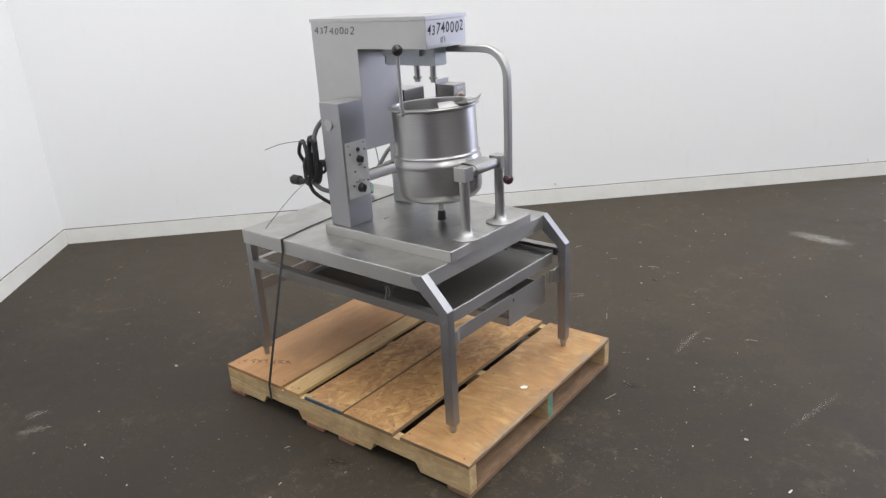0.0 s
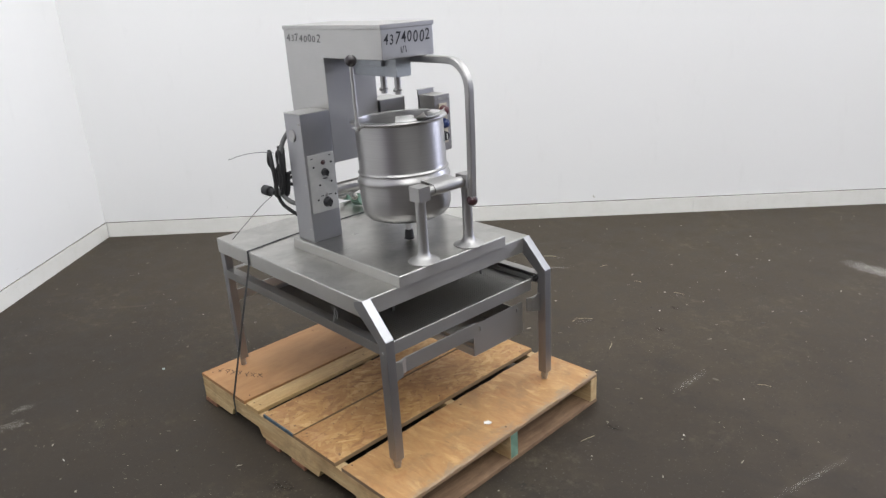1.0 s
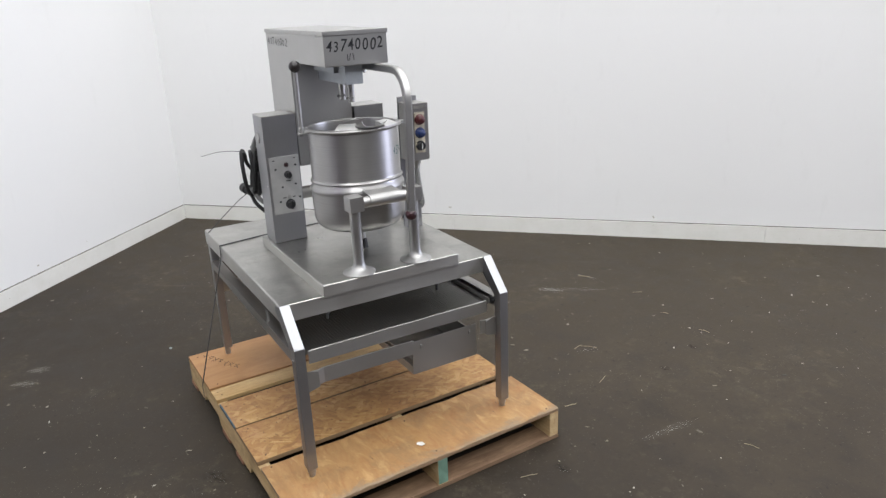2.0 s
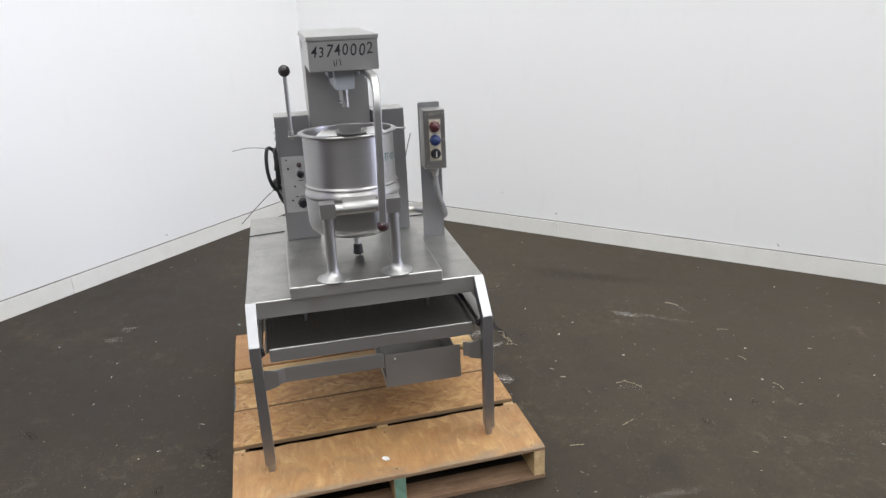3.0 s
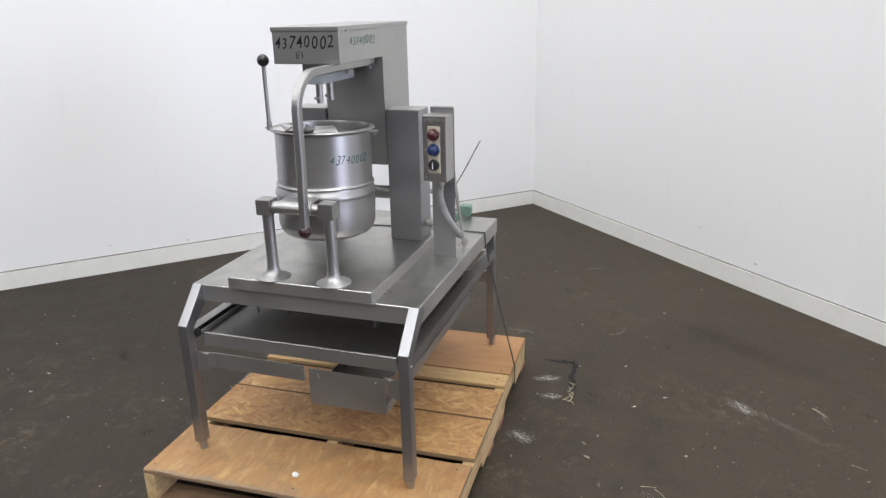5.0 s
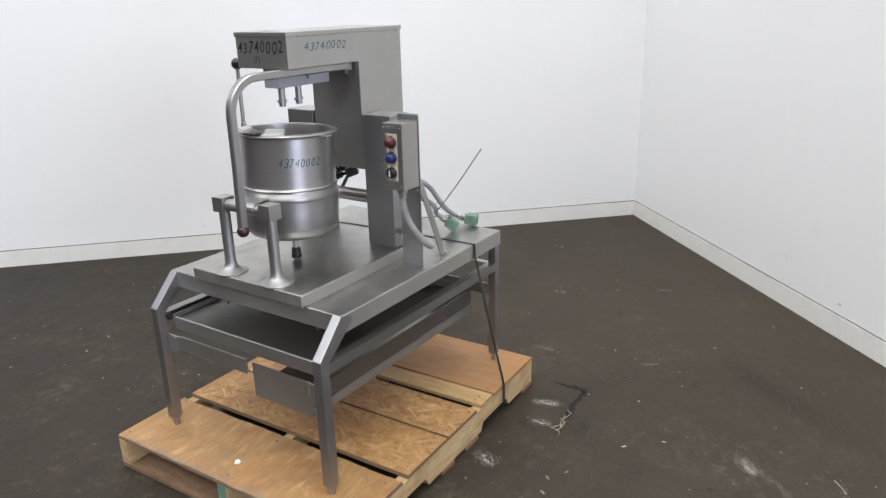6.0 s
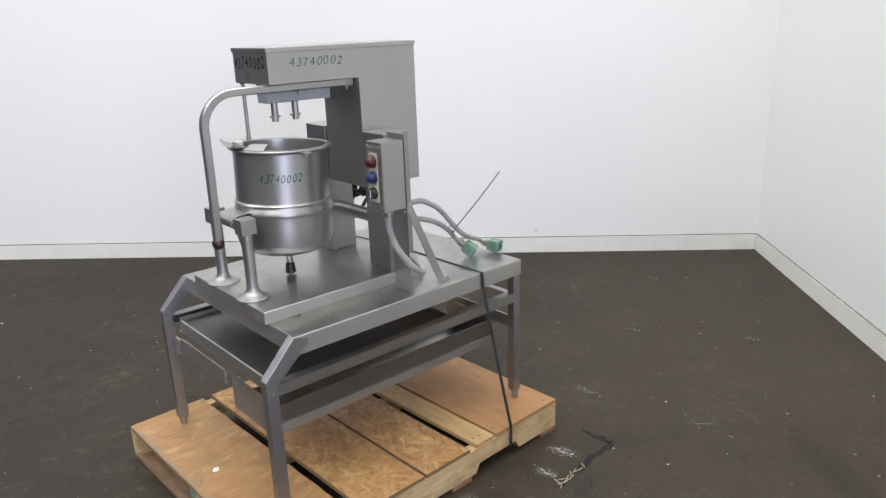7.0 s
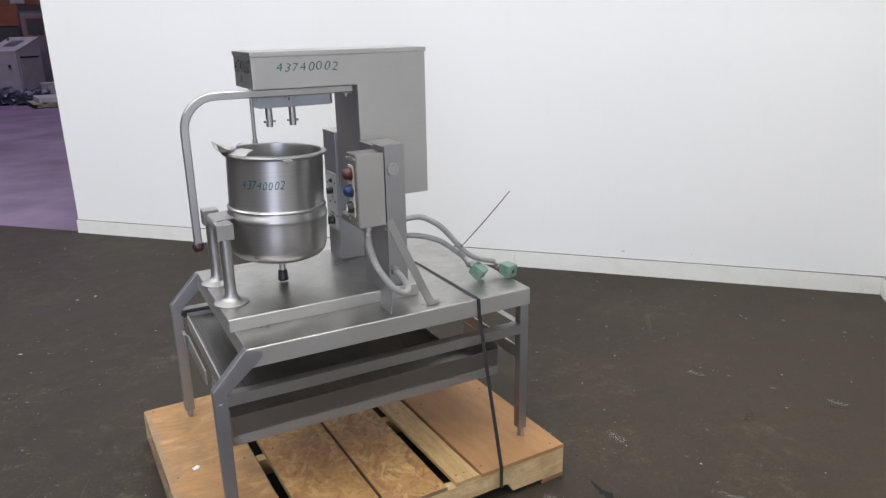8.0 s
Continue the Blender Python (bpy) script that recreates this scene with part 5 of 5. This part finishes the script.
rng = random.Random(21)
verts, faces = [], []
for k in range(3460):
    x, y = rng.uniform(-3.6, 2.6), rng.uniform(-3.6, 4.2)
    near = k >= 3200
    if near:
        # flakes of the chalky marks
        sx, sy, sl, sw, sd = SCUFFS[k % len(SCUFFS)]
        u, v, turn = rng.gauss(0, 0.24) * sl, rng.gauss(0, 0.2) * sw, radians(sd)
        x, y = sx + u * math.cos(turn) - v * math.sin(turn), sy + u * math.sin(turn) + v * math.cos(turn)
    if abs(x) < 0.65 and abs(y) < 0.56 or y < -0.97 * (x + 3.25) + 0.2 or y > 0.97 * (x + 3.25) - 0.15:
        continue
    r, a = rng.choice((0.0011, 0.0014, 0.0014, 0.0018, 0.0020, 0.0026, 0.0036, 0.0055)) * rng.uniform(0.7, 1.3), rng.uniform(0, 6.3)
    long = rng.choice((1, 1.3, 1.8, 2.6, 4.0)) if r < 0.004 else rng.choice((1.1, 1.6, 2.2))
    if near:
        a, long, r = turn + rng.gauss(0, 0.35), rng.choice((1.0, 1.5, 2.0, 3.0)), min(r, 0.003) * 0.45
    base = len(verts)
    n = 5
    for h in (0.0006, 0.0006 + 0.35 * r):
        for i in range(n):
            b = 2 * math.pi * i / n
            q = rng.uniform(0.6, 1.15) * (1 if h < 0.001 else 0.75)
            px, py = r * long * q * math.cos(b), r * q * math.sin(b)
            verts.append((x + px * math.cos(a) - py * math.sin(a), y + px * math.sin(a) + py * math.cos(a), h))
    faces.append(tuple(range(base + n, base + 2 * n)))
    for i in range(n):
        faces.append((base + i, base + (i + 1) % n, base + n + (i + 1) % n, base + n + i))
me = bpy.data.meshes.new("floor_litter")
me.from_pydata(verts, [], faces)
n = Nodes("pale_crumbs")
geo = n.node("ShaderNodeNewGeometry")
n.set(base=n.ramp(geo.outputs["Random Per Island"], [(0.0, (0.02, 0.018, 0.016)), (0.2, (0.08, 0.07, 0.055)), (0.6, (0.15, 0.135, 0.10)), (0.84, (0.28, 0.26, 0.22)), (0.97, (0.52, 0.50, 0.46)), (1.0, (0.04, 0.14, 0.14))]), rough=0.7)
me.materials.append(n.mat)
tagged(new("floor_litter", me), "scattered pale crumbs and chips on the dark floor", "litter", "", "stuff")
STRAW = plain("dry_straw", (0.38, 0.33, 0.22), 0.7)
for x, y, length, deg in ((0.13, 1.09, 0.07, 40), (0.10, 1.05, 0.05, 100), (0.38, 0.94, 0.06, 115), (0.315, 1.636, 0.055, 10), (-0.536, 1.648, 0.07, 35), (0.07, 1.64, 0.04, 20), (0.46, 0.70, 0.05, 80), (1.02, 1.05, 0.05, 20), (0.72, 0.30, 0.06, 75), (-0.20, 1.72, 0.05, 65), (-0.40, 0.722, 0.045, 20),
                          (-0.375, 0.727, 0.04, -15), (-0.43, 0.716, 0.03, 40), (-0.365, 0.712, 0.03, 75), (-0.47, 0.719, 0.035, -8),
                          (-0.455, 0.712, 0.03, 15), (-0.415, 0.728, 0.04, 5), (-0.39, 0.714, 0.035, -30), (-0.50, 0.716, 0.025, 60), (-0.355, 0.734, 0.03, 35)):
    p, d = Vector((x, y, 0.0022)), Vector((math.cos(radians(deg)), math.sin(radians(deg)), 0)) * length / 2
    alone("straw", sweep(B(), [p - d, p + Vector((0, 0.004, 0.001)), p + d], circle(0.0015 if x < -0.3 else 0.0009, 5)), STRAW, "dry straw-coloured splinter on the floor", "splinter")
alone("paper_scrap", prism(B(), [(0.505, -0.006), (0.514, -0.013), (0.530, -0.002), (0.527, 0.012), (0.512, 0.010)], "z", PH + 0.001, PH + 0.003), WHITE_LEVER, "small white paper scrap on the plywood", "scrap")


# ---- the hall seen past the wall's end ----
def cabinet(x, y, w, d, h, turn):
    ob = thing("machine_cabinet", "grey enamelled machine cabinet standing in the hall", "cabinet")
    tall = h + 0.30
    part("body", prism(B(), [(-d / 2, 0.06), (d / 2, 0.06), (d / 2, h), (-d / 2, tall)], "x", -w / 2, w / 2, 0.01), CABINET_GREY, ob)
    part("plinth", box(B(), -w / 2 + 0.04, w / 2 - 0.04, -d / 2 + 0.04, d / 2 - 0.04, 0.005, 0.06), DARK_STEEL, ob)
    part("door", box(B(), -w / 2 + 0.03, w / 2 - 0.03, d / 2 + 0.001, d / 2 + 0.02, 0.1, h * 0.75, 0.006), CABINET_GREY, ob)
    part("handle", box(B(), -w / 2 + 0.17, -w / 2 + 0.23, d / 2 + 0.021, d / 2 + 0.05, h * 0.66, h * 0.73, 0.01), BLACK_PLASTIC, ob)
    def sloped(y0, y1, lift, thick):
        z = [h + (tall - h) * (d / 2 - y) / d + lift for y in (y0, y1)]
        return [(y0, z[0]), (y1, z[1]), (y1, z[1] + thick), (y0, z[0] + thick)]
    top = part("top_plate", prism(B(), sloped(-d / 2 - 0.01, d / 2 + 0.01, 0.002, 0.02), "x", -w / 2 - 0.01, w / 2 + 0.01, 0.004), CARTON, ob, "pale sloping top plate")
    part("hatch", prism(B(), sloped(-d / 5, d / 5, 0.024, 0.01), "x", -w / 4, w / 6, 0.002), DARK_GREY, top)
    part("lamp", rod(B(), (w / 3, -d / 4, h + 0.23), (w / 3, -d / 4, h + 0.31), 0.03, 12), ORANGE, top, "red signal lamp")
    part("slot", box(B(), -w / 2 - 0.02, -w / 2 - 0.0125, -d / 2 + 0.12, d / 2 - 0.1, h * 0.86, h * 0.89, 0.002), BLACK_PLASTIC, ob)
    part("side_panel", box(B(), -w / 2 - 0.012, -w / 2 - 0.001, -d / 2 + 0.06, d / 2 - 0.06, 0.15, h * 0.92, 0.004), CABINET_GREY, ob)
    ob.matrix_basis = pose(x, y, 0, 0, 0, turn)
    return ob


def rack(x, y, w, h, turn):
    ob = thing("storage_rack", "orange pallet rack with dark goods in the hall", "rack")
    for sx in (-w / 2, w / 2):
        for sy in (-0.45, 0.45):
            part("post", box(B(), sx - 0.05, sx + 0.05, sy - 0.04, sy + 0.04, 0.004, h, 0.004), DARK_STEEL, ob)
    for z in (0.35, 1.35, 2.3):
        for sy in (-0.45, 0.45):
            part("beam", box(B(), -w / 2 + 0.05, w / 2 - 0.05, sy - 0.03, sy + 0.03, z, z + 0.13, 0.004), ORANGE, ob)
    ob.matrix_basis = pose(x, y, 0, 0, 0, turn)
    return ob


def crate(name, label, x, y, w, d, h, mat, turn=0.0, z=0.004):
    ob = thing(name, label, "goods")
    foot = 1.7 if name == "orange_machine" else z
    part("body", box(B(), -w / 2, w / 2, -d / 2, d / 2, foot, z + h, 0.02), mat, ob)
    # added dark block stands in for the shade under the raised orange load
    if foot > z:
        part("base", box(B(), -w / 2 + 0.05, w / 2 - 0.05, -d / 2 + 0.05, d / 2 - 0.05, z, foot - 0.001, 0.01), DARK_STEEL, ob, "dark block for the shade below the orange load")
    part("lid", box(B(), -w / 2 - 0.01, w / 2 + 0.01, -d / 2 - 0.01, d / 2 + 0.01, z + h + 0.001, z + h + 0.03, 0.006), mat, ob)
    if name == "machine_housing":
        part("window", box(B(), -w / 2 + 0.12, w / 2 - 0.12, d / 2 + 0.001, d / 2 + 0.01, h * 0.72, h * 0.93, 0.003), BLACK_PLASTIC, ob)
        part("window_frame", box(B(), -w / 2 + 0.06, w / 2 - 0.06, d / 2 + 0.0005, d / 2 + 0.006, h * 0.69, h * 0.96, 0.002), RED_BROWN, ob, "dull red-brown window frame")
    ob.matrix_basis = pose(x, y, 0, 0, 0, turn)
    return ob


cabinet(1.38, -18.6, 0.80, 0.85, 1.10, -38)
rack(0.8, -23.2, 3.4, 3.2, 4)
rack(4.4, -23.4, 3.4, 3.2, 4)
crate("orange_machine", "orange painted machine in the hall over a dark block standing for shade", 2.0, -22.0, 1.5, 0.8, 2.25, ORANGE, 10)
crate("white_carton", "white carton standing on the orange machine", 1.20, -21.9, 0.36, 0.4, 0.22, CARTON, 10, 2.286)
crate("machine_housing", "grey machine housing behind the cabinet", 0.86, -20.5, 0.62, 0.6, 2.02, DARK_GREY, 4)
crate("carton", "pale carton on the hall floor", 0.62, -17.6, 0.5, 0.35, 0.35, CARTON, 25)
crate("dark_machine", "dark machine in the hall", 2.6, -19.6, 1.2, 0.8, 1.1, DARK_STEEL, 0)
for x, y, r in ((1.62, -16.6, 0.30), (1.25, -16.3, 0.24), (0.98, -16.5, 0.26), (1.9, -16.9, 0.26)):
    bm = B()
    bmesh.ops.create_icosphere(bm, subdivisions=3, radius=r)
    for v in bm.verts:
        v.co *= 0.86 + 0.55 * noise.noise(v.co * 9 + Vector((x, y, 0)))
        v.co.z = max(v.co.z * 0.75 + r * 0.6, 0.004)
    ob = alone("wrapped_bundle", bm, BLUE_TARP, "crumpled dark blue wrapped bundle on the hall floor", "bundle")
    ob.location += Vector((x, y, 0))
FLAT = thing("flat_pallet", "low pallet of pale flat goods on the hall floor", "pallet")
for z in (0.005, 0.09):
    for k in range(5):
        part("board", box(B(), -0.6 + 0.26 * k, -0.42 + 0.26 * k, -0.5, 0.5, z, z + 0.02, 0.003), DARK_STEEL if z < 0.05 else PALE_BOARD, FLAT)
part("goods", box(B(), -0.5, 0.5, -0.42, 0.42, 0.112, 0.22, 0.02), CARTON, FLAT, "pale sheets")
for y in (-0.42, 0.0, 0.42):
    part("block", box(B(), -0.55, 0.55, y - 0.05, y + 0.05, 0.026, 0.089), PALE_BOARD, FLAT)
FLAT.matrix_basis = pose(0.55, -15.6, 0, 0, 0, 8)
